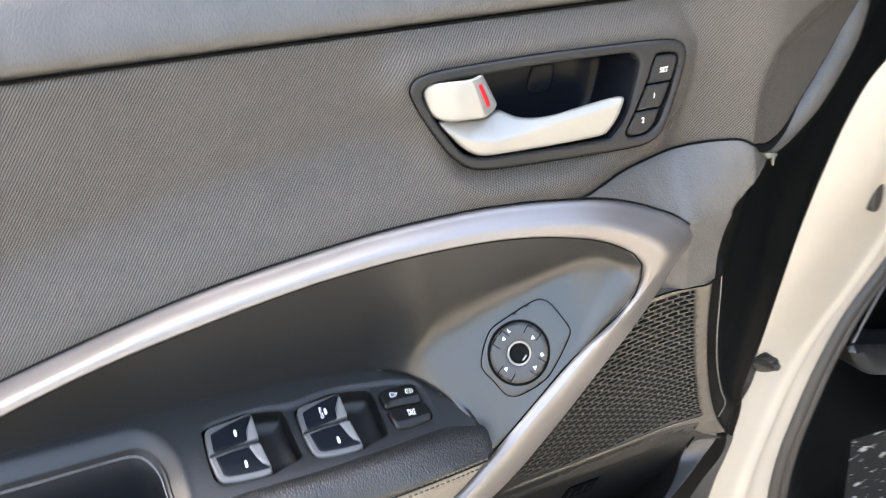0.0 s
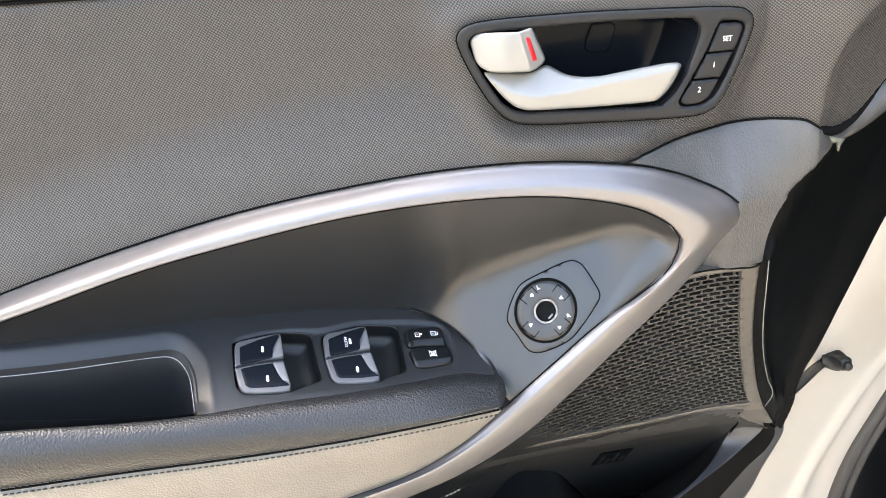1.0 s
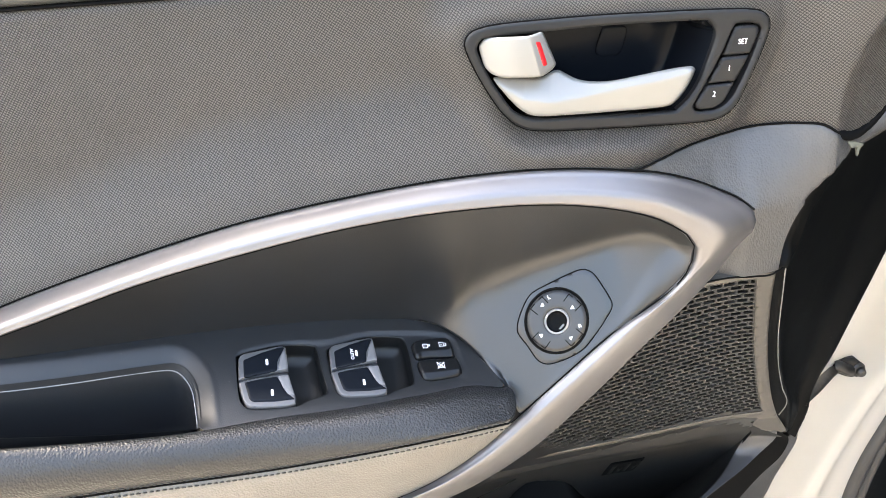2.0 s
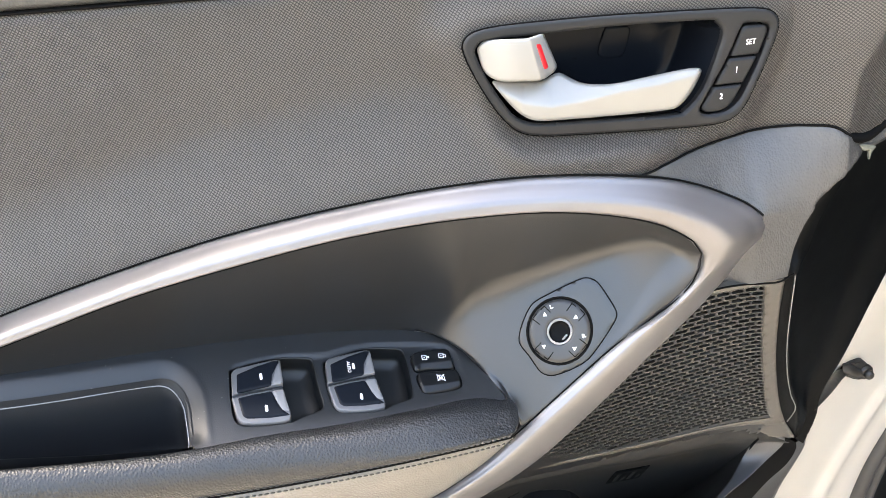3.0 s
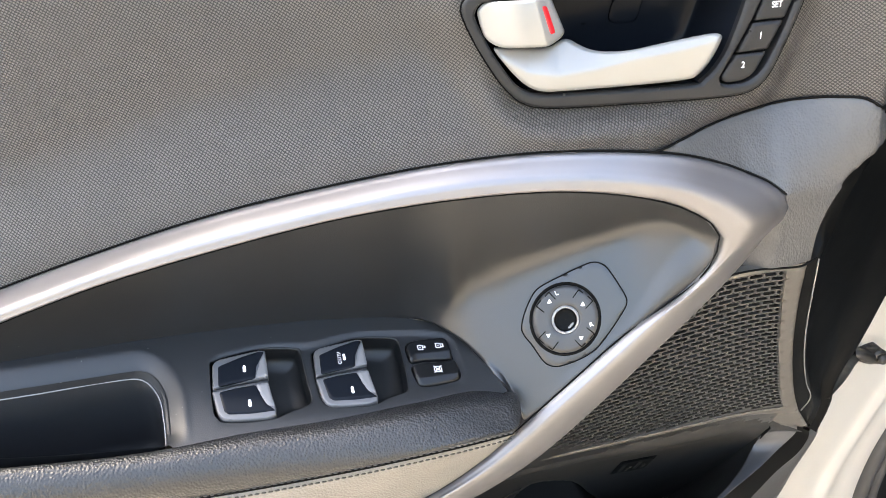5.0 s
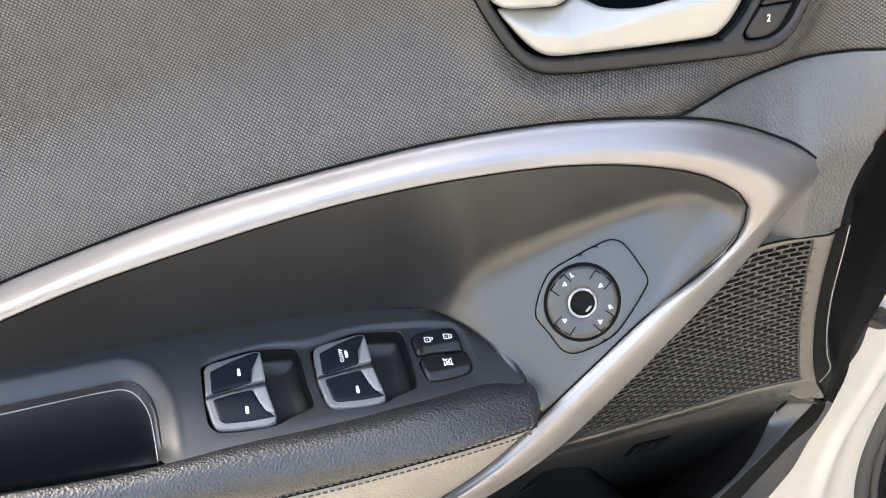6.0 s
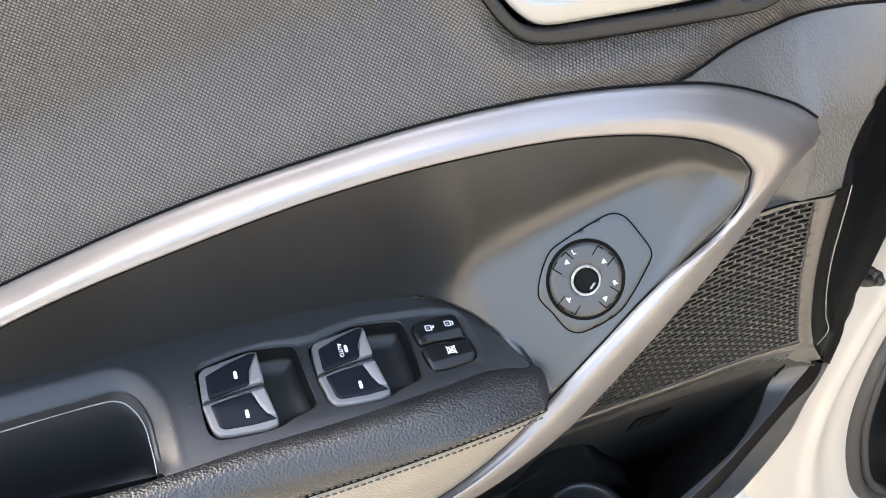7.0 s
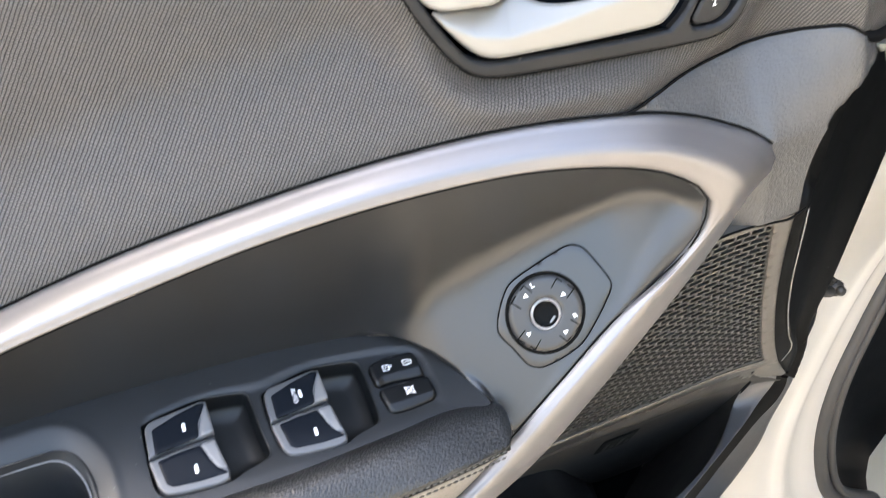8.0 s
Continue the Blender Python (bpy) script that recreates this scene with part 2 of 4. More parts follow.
def sheet(outer, holes, step, lift):
    """A skin over a flat loop with holes; lift turns flat places into x, y, z."""
    v, f, _ = net(outer, holes, step)
    return mesh_of(lift(v), f)


def pillow(outer, holes, step, height, edge, depth, at, crown=0.0):
    """A moulded piece: rounded edges of the given width, walls that go down by depth. at(flat, h) gives its place."""
    v, f, loops = net(outer, holes, step)
    d = np.min([reach(v, l) for l in loops], axis=0)
    u = np.clip(d / edge, 0, 1)
    h = height * np.sqrt(np.clip(1 - (1 - u) ** 2, 0, 1)) + crown * (d / max(d.max(), 1e-6))
    verts, faces = list(at(v, h)), [tuple(t) for t in f]
    for l in loops:
        k, n = len(verts), len(l)
        verts += list(at(l, np.zeros(n)))
        verts += list(at(l, np.full(n, -depth)))
        faces += [(k + i, k + (i + 1) % n, k + n + (i + 1) % n, k + n + i) for i in range(n)]
    return sharp(mesh_of(verts, faces), 50)


def grid(rows, loop=False):
    """A skin over a rectangular array of places."""
    g = np.array(rows, float)
    a, b = g.shape[:2]
    f = [(i * b + j, i * b + (j + 1) % b, (i + 1) * b + (j + 1) % b, (i + 1) * b + j) for i in range(a - 1) for j in range(b if loop else b - 1)]
    return mesh_of(g.reshape(-1, 3), f)


def tube(points, radius, n=60, k=8, cyclic=False):
    """A round cord along a line; the radius may be a pair, for a flattened cord."""
    p = smooth_line(points, n) if not cyclic else np.array(points, float)
    t = np.gradient(p, axis=0) if not cyclic else np.roll(p, -1, 0) - np.roll(p, 1, 0)
    t /= np.linalg.norm(t, axis=1)[:, None]
    ref = np.array((0.0, 1.0, 0.0))
    s = np.cross(t, ref)
    s /= np.linalg.norm(s, axis=1)[:, None]
    w = np.cross(s, t)
    r = radius if isinstance(radius, tuple) else (radius, radius)
    rings = [p + r[0] * math.cos(a) * s + r[1] * math.sin(a) * w for a in np.linspace(0, 2 * math.pi, k, endpoint=False)]
    g = np.array(rings).transpose(1, 0, 2)
    if cyclic:
        g = np.concatenate([g, g[:1]])
    me = grid(g, loop=True)
    return me


def step01(a, b, x):
    u = np.clip((x - a) / (b - a), 0, 1)
    return u * u * (3 - 2 * u)


def lettering(text, size, at, thick=0.15, squeeze=1.0):
    """Printed characters as a mesh; at(flat, h) places them."""
    cu = bpy.data.curves.new("lettering", "FONT")
    cu.body, cu.size, cu.align_x, cu.align_y, cu.extrude = text, size, "CENTER", "CENTER", thick
    ob = new("lettering", cu)
    me = bpy.data.meshes.new_from_object(ob.evaluated_get(bpy.context.evaluated_depsgraph_get()))
    bpy.data.objects.remove(ob)
    bpy.data.curves.remove(cu)
    v = np.array([tuple(q.co) for q in me.vertices])
    v[:, 0] *= squeeze
    w = at(v[:, :2], v[:, 2] + thick)
    for q, c in zip(me.vertices, w):
        q.co = [float(k) * 0.001 for k in c]
    return me

from mathutils.bvhtree import BVHTree


# ---- the door's main surfaces ----
def skin_y(x):
    """Depth of the upper door skin along the door."""
    return 478 - 0.085 * (x - 100) - 28 * step01(380, 450, x)


BEZEL = loop_through([(196.7, 1026), (197.9, 1030.2), (201.2, 1033.2), (206.5, 1035), (215.6, 1036.2), (235, 1036.8), (274, 1036.9), (308.6, 1036), (342.9, 1034.8), (361.4, 1033.9), (372, 1032.9), (379, 1031.2), (383.6, 1027.6), (385.2, 1022.5), (384.4, 1016), (380.6, 1003), (376, 990), (371, 977.6), (366.4, 970.6), (359.4, 966.4), (349.7, 964.9), (335, 964.9), (313, 965.5), (285, 966.6), (258, 967.8), (244, 968.9), (234.5, 970.6), (227.6, 973.8), (222, 978.7), (215, 987.6), (206, 1003.2), (199.5, 1017)], 130)
EYE_SIDE = np.array((98.0, 70.0, 1105.0))      # the seat side from which creases are laid out


def toward(p, deeper):
    """Moves places away from the seat side until they lie deeper in the door by the given lengths."""
    p = np.asarray(p, float)
    way = p - EYE_SIDE
    return p + way / way[:, 1:2] * np.broadcast_to(deeper, len(p))[:, None]


def insert_lift(v):
    x, z = v[:, 0], v[:, 1]
    y = skin_y(x)
    away = np.where(inside(v, BEZEL), 0, reach(v, BEZEL))
    w = 1 - step01(0, 26, away)
    y = y * (1 - w) + (face_y(x) + 2.0) * w
    y = y - 1.2 * np.exp(-((away - 7.0) / 3.5) ** 2)            # a soft bead round the handle
    sweep = (1 - step01(-6, 62, z - np.interp(x, RIDGE_X, RIDGE_Z))) * step01(372, 300, x) * step01(0, 14, away)
    y = y - 25.0 * sweep                                        # the skin sweeps out to meet the trim
    fold = np.interp(z, [950, 966, 992, 1017, 1033, 1045, 1062], [433, 433, 435, 445, 461, 480, 505])
    past = (x - fold) * 0.8                                     # beyond this fold the skin turns away
    y = y + 0.46 * np.clip(past, 0, None) + 5 * step01(-2, 9, past)
    rim = np.minimum(reach(v, INSERT_RIM), 2.5)
    y = y + 2.2 * (1 - np.sqrt(np.clip(1 - (1 - rim / 2.5) ** 2, 0, 1)))
    return np.stack([x, y, z], 1)


def pod_z(x, y):
    """Height of the sloping switch panel."""
    return 816 - 0.18 * (x - 113) + 0.4 * (y - 437)


POD_N = np.array((0.165, -0.366, 0.916))


def on_pod(v, h):
    p = np.stack([v[:, 0], v[:, 1], pod_z(v[:, 0], v[:, 1])], 1)
    return p + np.asarray(h)[:, None] * POD_N


def face_y(x):
    """Depth of the handle surround."""
    return 466 - 0.085 * (x - 100)


def on_face(v, h):
    return np.stack([v[:, 0], face_y(v[:, 0]) - np.asarray(h), v[:, 1]], 1)


def low_y(z):
    """Depth of the lower door, which falls back towards the sill."""
    return 436 + 0.45 * (846 - z)


LOW_N = np.array((0, -0.912, 0.41)) * np.array((1, 1, -1))


def on_low(v, h):
    p = np.stack([v[:, 0], low_y(v[:, 1]), v[:, 1]], 1)
    return p + np.asarray(h)[:, None] * LOW_N


def plate_y(x, z):
    """Depth of the field that carries the mirror control; it leans back."""
    return 425.6 + (0.62 - 0.30 * step01(290, 335, x)) * (0.8 * (z - 797) - 0.6 * (x - 247))


PLATE_N = np.array((-0.316, -0.85, 0.422))


def on_plate(v, h):
    """Lays places of an upright sheet on the leaning field."""
    p = np.stack([v[:, 0], 434 + 0.20 * (v[:, 1] - 840) - 0.15 * (v[:, 0] - 246), v[:, 1]], 1)
    way = p - EYE_SIDE
    lean = np.array((0.372, 1.0, -0.496))
    far = (425.6 + 0.372 * 247 - 0.496 * 797 - EYE_SIDE @ lean) / (way @ lean)
    return EYE_SIDE + way * far[:, None] + np.asarray(h)[:, None] * PLATE_N


TRIM_OUT = [(-600, 512, 770), (-250, 505, 832), (-94, 494, 885), (-21, 488, 905), (50, 482, 921), (120, 476, 931), (190, 470, 937), (261, 464, 936), (297, 460, 932), (331, 450, 928), (360, 437, 918.5), (373, 430, 912), (381, 425.5, 905), (383.5, 424, 898)]
TRIM_OUT = [tuple(EYE_SIDE + (np.array(p) - EYE_SIDE) * (1 - 0.062 * float(step01(372, 300, p[0])))) for p in TRIM_OUT]
RIDGE_X, RIDGE_Y, RIDGE_Z = np.array(TRIM_OUT).T
TRIM_CREST = [(-600, 450, 810), (-250, 445, 865), (-85, 437, 910), (-14, 432, 925), (34, 430, 933), (82, 430, 939), (133, 430, 942), (185, 429, 942), (241, 426, 937), (282, 420, 930), (312, 414, 917), (336, 410, 903), (345, 409, 889)]
TRIM_IN = [(-600, 448, 800), (-250, 443, 852), (-74, 435, 896), (-10, 432, 913), (53, 428, 925), (116, 424, 934), (179, 420, 937), (244, 416, 933), (277, 414, 926), (307, 413, 915), (326, 411.5, 902), (335, 411, 891)]
LIMB_OUT = [(383.5, 424, 898), (382, 424.5, 891), (376, 429, 881), (367, 434, 861), (352, 439, 836), (314, 439, 799), (276, 446, 754), (235, 451, 714), (196, 455, 688), (130, 458, 664), (20, 460, 640), (-150, 460, 626), (-600, 460, 618)]
LIMB_OUT = [LIMB_OUT[0]] + [tuple(q) for q in toward(LIMB_OUT[1:], [2, 3, 2, -3, -8, -12, -14, -15, -15, -15, -15, -15])]
LIMB_CREST = [(345, 409, 889), (341, 409, 876), (328, 410, 860), (293, 410, 828), (256, 410, 797), (226, 410, 772), (198, 410, 750), (160, 411, 727), (95, 412, 706), (0, 414, 690), (-150, 416, 680), (-600, 416, 675)]
LIMB_IN = [(335, 411, 891), (334, 414, 877), (322, 419, 858), (286, 424, 829), (247, 424, 797), (216, 424, 771), (188, 424, 748), (151, 424, 727), (90, 424, 712), (0, 426, 700), (-150, 428, 692), (-600, 428, 688)]
POD_BACK = [(-600, 450), (-250, 453), (-110, 457), (-46, 467), (5, 475), (61, 481.5), (123, 485.5), (155, 484.5), (174, 479.5), (186, 469.5), (196, 454), (208, 433)]
POD_FRONT = [(-600, 396), (-200, 396), (-90, 399), (9, 405), (47, 411), (99, 417), (150, 425), (199, 431), (208, 433)]
STITCH = [(-600, 397, 806), (-109, 397, 799), (-46, 397, 796), (54, 397, 790), (126, 396, 790), (180, 398, 790), (203, 403, 787)]

door = thing("door_1", (50, 550, 250), "open cream car door lined with charcoal panels", "car door", "", "structure")

# silver trim that sweeps along the door and folds back below the switches
up_n, low_n = 150, 120
lines = []
for a, b in ((TRIM_OUT, LIMB_OUT), (TRIM_CREST, LIMB_CREST), (TRIM_IN, LIMB_IN)):
    lines.append(np.vstack([smooth_line(a, up_n), smooth_line(b, low_n)[1:]]))
out_l, crest_l, in_l = lines
lower = step01(up_n - 26, up_n + 16, np.arange(len(out_l)))[:, None]
section, in_used = [], []
for i in range(len(out_l)):
    o, c, n = out_l[i], crest_l[i], in_l[i]
    k = lower[i, 0]
    n = EYE_SIDE + (n - EYE_SIDE) * (1 + 0.028 * (1 - k))
    in_used.append(n)
    od, nd = (o - EYE_SIDE) / (o[1] - EYE_SIDE[1]), (n - EYE_SIDE) / (n[1] - EYE_SIDE[1])
    share = 0.64 - 0.02 * k
    depth = n[1] - 0.5 - 5.2 * k
    c = EYE_SIDE + (od + (nd - od) * share) * (depth - EYE_SIDE[1])
    q1, q2 = o + (c - o) * 0.33, o + (c - o) * 0.70
    bulge = np.array((0.6 * k, -0.3 - 1.3 * k, 0.6 * (1 - k)))
    ctl = [o + (0, 14, -2), o + (0, 2.0, 0.0), o + (c - o) * 0.05 + (0, -0.3, 0.3), q1 + bulge, q2 + bulge, c + (o - c) * 0.08 + bulge * 0.3, c + (n - c) * 0.14, n + (c - n) * 0.5 + (0, -0.3, 0), n + (c - n) * 0.1, n + (0, 1.4, 0), n + (0, 14, 0)]
    section.append(smooth_line(ctl, 40))
trim = tagged(part("trim_strip", grid(section), SILVER, None, "satin silver trim strip sweeping round the door recess"), category="trim strip")


trim_tree = BVHTree.FromPolygons([tuple(v.co) for v in trim.data.vertices], [tuple(p.vertices) for p in trim.data.polygons])


def on_trim(v, h):
    """Lays flat x, z places on the trim's front."""
    out = []
    for (x, z), k in zip(v, np.broadcast_to(h, len(v))):
        hit = trim_tree.ray_cast(Vector((x * 0.001, 0.1, z * 0.001)), Vector((0, 1, 0)))[0]
        out.append((x, (hit.y * 1000 if hit else 440) - k, z))
    return np.array(out)


# a fine groove and a row of small print along the lower edge of the strip
groove_line = smooth_line([(218, 700.5), (206, 695.8), (194, 691.6), (182, 687.6), (165, 682), (140, 674.5)], 60)
part("groove", tube(on_trim(groove_line, np.full(60, 0.1)), 0.4, 60, 6), VOID, trim)
for k in range(4):
    q = np.array([(-1.1, -0.9), (1.1, -0.2), (1.1, 0.9), (-1.1, 0.2)]) + (170.0 + k * 3.2, 681.4 + k * 1.1)
    part("bar", pillow(q, [], 0.9, 0.15, 0.3, 0.6, lambda v, h: on_trim(v, np.asarray(h) + 0.2)), GREY, trim, "small pale bar of print", smooth=False)


def gap_cord(name, line, outward, depth=1.6, radius=0.8):
    """A thin black shadow gap along an edge of the trim."""
    p = smooth_line(line, 140)
    t = np.gradient(p, axis=0)
    s = np.stack([t[:, 2], np.zeros(len(p)), -t[:, 0]], 1)
    s /= np.linalg.norm(s, axis=1)[:, None]
    part(name, tube(p + s * outward + (0, depth, 0), radius, 140, 6), VOID, door)


gap_cord("upper_gap", TRIM_OUT[:-1], -0.7, 0.4, 0.65)
gap_cord("inner_gap", np.array(in_used)[:up_n + 70:4], 0.2, 1.2, 0.5)

# charcoal insert above the trim, with the handle's opening in it
clip_seam = [(292, 938), (318, 943.5), (342, 947), (381, 952.5), (412, 957), (426, 957), (436, 951), (446, 948), (463, 950), (492, 971), (522, 1000), (537, 1022), (546, 1042), (554, 1064)]
bottom = [(p[0], p[2] - 2.0) for p in smooth_line(TRIM_OUT[:9], 60)]
INSERT = np.array(bottom[:-1] + [tuple(q) for q in smooth_line(clip_seam, 60)] + [(350, 1060.5), (250, 1061.5), (97, 1063), (-20, 1063), (-600, 1064)])
INSERT_RIM = np.array([tuple(q) for q in smooth_line(clip_seam, 40)] + [(350, 1060.5), (250, 1061.5), (97, 1063), (-20, 1063), (-600, 1064), (-620, 1075), (580, 1075)])
hole = BEZEL + (np.array((291, 1000)) - BEZEL) * 0.012
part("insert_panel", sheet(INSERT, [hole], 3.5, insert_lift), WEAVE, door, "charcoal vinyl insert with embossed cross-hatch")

# padded upper rail above the seam
rail = []
for x in np.linspace(-600, 560, 90):
    y0 = float(skin_y(np.array([x]))[0]) + 0.30 * max(0, x - 490)
    z0 = 1064.6 - 0.010 * max(0, x)
    prof = [(8, 0.0), (1.5, 0.7), (-1.5, 2.8), (-1.5, 9), (3, 26), (11, 44), (24, 60), (44, 70), (70, 74), (90, 72), (105, 60)]
    rail.append(smooth_line([(x, y0 + dy, z0 + dz) for dy, dz in prof], 30))
part("upper_rail", grid(rail), PAD, door, "grained charcoal padded door rail")
part("rail_seam", tube([(x, float(skin_y(np.array([float(x)]))[0]) + 0.3, 1063.4 - 0.0095 * max(0, x)) for x in (-600, -200, 0, 120, 250, 370)], 0.85, 60, 6), VOID, door)

# recess and mirror-switch field inside the trim
in_used = np.array(in_used)
along = np.gradient(in_used, axis=0)[:, [0, 2]]
along /= np.linalg.norm(along, axis=1)[:, None]
tuck = in_used + np.stack([-along[:, 1] * 4.0, 3.2 - 2.4 * lower[:, 0], along[:, 0] * 4.0], 1)      # passes behind the trim's edge
far_i = int(np.argmax(tuck[:, 0]))
top = tuck[:far_i + 1]
low = smooth_line([(x, y, pod_z(x, y)) for x, y in POD_BACK], 160)
rest = tuck[far_i:][::-1]
rest = rest[rest[:, 0] > 226]
low = np.vstack([low, smooth_line([(208, 433, pod_z(208, 433)), (213, 428, 786), (219, 425.6, 772), tuple(rest[0])], 20)[1:], rest[1:]])
END_X = float(tuck[far_i, 0]) - 0.3
cols = []
for x in np.concatenate([np.linspace(-600, -120, 16), np.linspace(-110, END_X, 175)]):
    ty, tz = np.interp(x, top[:, 0], top[:, 1]), np.interp(x, top[:, 0], top[:, 2])
    by, bz = np.interp(x, low[:, 0], low[:, 1]), np.interp(x, low[:, 0], low[:, 2])
    bz = bz - 6 * float(step01(160, 135, x))                    # runs on below the switch panel
    z = tz + (bz - tz) * (lambda s: s + 0.08 * np.sin(2 * math.pi * s) * -1.0)(np.linspace(0, 1, 46))
    fold = float(step01(150, 196, x))                           # here the bowl meets the leaning field in a valley
    z_fold = min(float(np.interp(x, [150, 180, 200, 237, 273, 305, 330], [822, 840, 851, 865, 877, 887, 891])), tz - 14)
    z_end = bz + (max(bz, z_fold) - bz) * fold
    y_end = by + 1.5 + (float(plate_y(x, z_end)) + 2 - by - 1.5) * fold
    u = np.clip((tz - z) / max(tz - z_end, 2.0), 0, 1.4)
    bowl = ty + (y_end - ty) * np.where(u < 1, 1 - np.abs(1 - u) ** 1.12, u)
    wt = (1 - step01(0, 1, np.clip((tz - z - 2) / (9 + 12 * float(step01(270, 320, x))), 0, 1))) * fold
    field = plate_y(x, z) * (1 - wt) + ty * wt
    soft = 3.2
    valley = -soft * np.log(np.exp(-(bowl - 420) / soft) + np.exp(-(field - 420) / soft)) + 420
    y = np.minimum(bowl, y_end) * (1 - fold) + valley * fold
    near = np.clip((z - bz - 4 * float(step01(212, 226, x))) / (1.0 + 3.0 * float(step01(135, 160, x)) + 3.0 * float(step01(222, 250, x)) + 20 * float(step01(285, 320, x))), 0, 1)
    wb = (1 - step01(0, 1, near)) * float(step01(135, 160, x))
    y = y * (1 - wb) + by * wb
    cols.append(np.stack([np.full(46, x), y + 0.6, z], 1))
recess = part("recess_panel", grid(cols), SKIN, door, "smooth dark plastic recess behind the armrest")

armrest = thing("armrest", (50, 430, 700), "black leather armrest with stitched seam and switch panel", "armrest")
# sloping switch panel with the tray's opening and the switch wells
CUP = rounded([(-190, 438), (-106, 442), (-4, 457), (6, 442), (9, 408), (-40, 406), (-185, 408)], [12, 60, 14, 14, 2, 20, 12], 8)
WELL_1 = loop_through([(31.8, 454.6), (34, 458.5), (50.4, 463.6), (62.8, 465.7), (81.5, 465), (85, 461.6), (86.9, 443), (88.4, 431), (86, 427.8), (74.6, 423.2), (67, 419.8), (54, 418.4), (39.4, 418.8), (35, 421.3), (32.6, 428)], 96)
WELL_2 = loop_through([(91.3, 458.5), (94, 462.8), (112.3, 469.7), (123.8, 471.6), (142.4, 470.8), (146.6, 467.6), (147.4, 452.4), (146.6, 436.4), (143.4, 432.6), (132.4, 429), (126.2, 425.9), (116, 424.5), (101.6, 425), (96, 427.2), (92.6, 436)], 96)
LOCK = loop_through([(150.2, 463.2), (152.5, 466.6), (161.6, 468.7), (175.4, 469.2), (178.6, 466.9), (179.6, 456), (178, 453.6), (162.3, 453.6), (152.6, 452.4), (150.6, 455.5)], 70)
LOCKOUT = loop_through([(151.2, 448.9), (153.7, 451.2), (167.5, 452.5), (178.6, 453.3), (181, 451.2), (181.4, 443.5), (179.6, 439.7), (171.8, 437.5), (160.2, 435.9), (154.3, 436.6), (152.3, 440.9)], 70)
pod_back = [tuple(q) for q in smooth_line(POD_BACK, 120)]
pod_front = [tuple(q) for q in smooth_line(POD_FRONT, 80)]
RIM = rounded([(29.5, 453), (33, 460.5), (64.8, 468.2), (91.5, 467.6), (106, 472.2), (124, 475.2), (159, 475.2), (179, 473.2), (183, 467), (185, 440)], [3, 8, 10, 6, 8, 10, 10, 8, 6, 2], 5)


def pod_lift(v):
    d = reach(v, CUP)
    cup = (0.4 * step01(13, 11, d) - 5.6 * (1 - np.clip(d / 11, 0, 1)) ** 1.35) * step01(406, 418, v[:, 1])
    other = np.array([(185, 440), (186, 433), (120, 421), (34, 414), (28, 440), (29.5, 453)], float)
    there_and_back = lambda p: np.vstack([p, p[::-1][1:-1]])
    field = inside(v, np.vstack([RIM, other[1:-1]]))
    sunk = -2.0 * field * step01(0, 2.2, reach(v, there_and_back(RIM))) * step01(0, 16, reach(v, there_and_back(other)))
    return on_pod(v, cup + sunk)


cup_edge = CUP[::-1]
cup_edge = [tuple(q) for q in np.roll(cup_edge, -int(np.argmin(np.abs(cup_edge[:, 0] - 14) + np.abs(cup_edge[:, 1] - 408))), axis=0) if q[1] > 408.5]
pod_loop = np.array(pod_back[:-1] + [(x, y - 3) for x, y in pod_front[::-1] if x > 15.0] + cup_edge + [(-200, 405), (-200, 399), (-600, 399)])
switch_panel = part("switch_panel", sheet(pod_loop, [WELL_1, WELL_2, LOCK, LOCKOUT], 1.9, pod_lift), POD, armrest, "sloping dark plastic switch panel")

# pull tray let into the armrest
cup_loop = closed(CUP, 4)
c0 = np.array((-85, 424))
walls = []
for s, h, k in ((1.014, -3.8, 0), (0.995, -6.5, 0), (0.985, -8, 0), (0.975, -8.5, 0), (0.968, -22, 0), (0.96, -52, 0), (0.93, -58, 0), (0.80, -60, 0), (0.30, -60, 0), (0.02, -60, 0)):
    q = c0 + (cup_loop - c0) * s
    hh = h * np.ones(len(q))
    if h > -9:
        hh = hh * (0.2 + 0.8 * step01(406, 416, q[:, 1]))
    p = on_pod(q, np.zeros(len(q))) + np.outer(hh, (0.0, 0.0, 1.0))
    walls.append(p)
part("pull_tray", grid(walls, loop=True), BEZEL_BLACK, armrest, "deep dark pull tray in the armrest")
ribs = part("tray_mat", pillow(rounded([(-70, 436), (-12, 441), (-8, 410), (-70, 406)], 7), [], 4, 1.5, 3, 14, lambda v, h: on_pod(v, h) - np.array((0, 0, 46.0))), POCKET, armrest, "ribbed rubber mat in the tray")
for i in range(14):
    x = -66 + i * 4.2
    part("rib", tube([(x, 409, pod_z(x, 409) - 44), (x + 2, 422, pod_z(x, 422) - 44), (x + 3, 436, pod_z(x, 436) - 44)], 0.9, 8, 6), RUBBER, ribs)

edge_loop = np.array([q for q in cup_edge if q[1] > 409])
edge_at = c0 + (edge_loop - c0) * 0.974
part("tray_edge", tube(on_pod(edge_at, np.zeros(len(edge_at))) - np.array((0, 0, 8.2)), 0.4, 120, 6), GREY, armrest, "thin pale edge line")

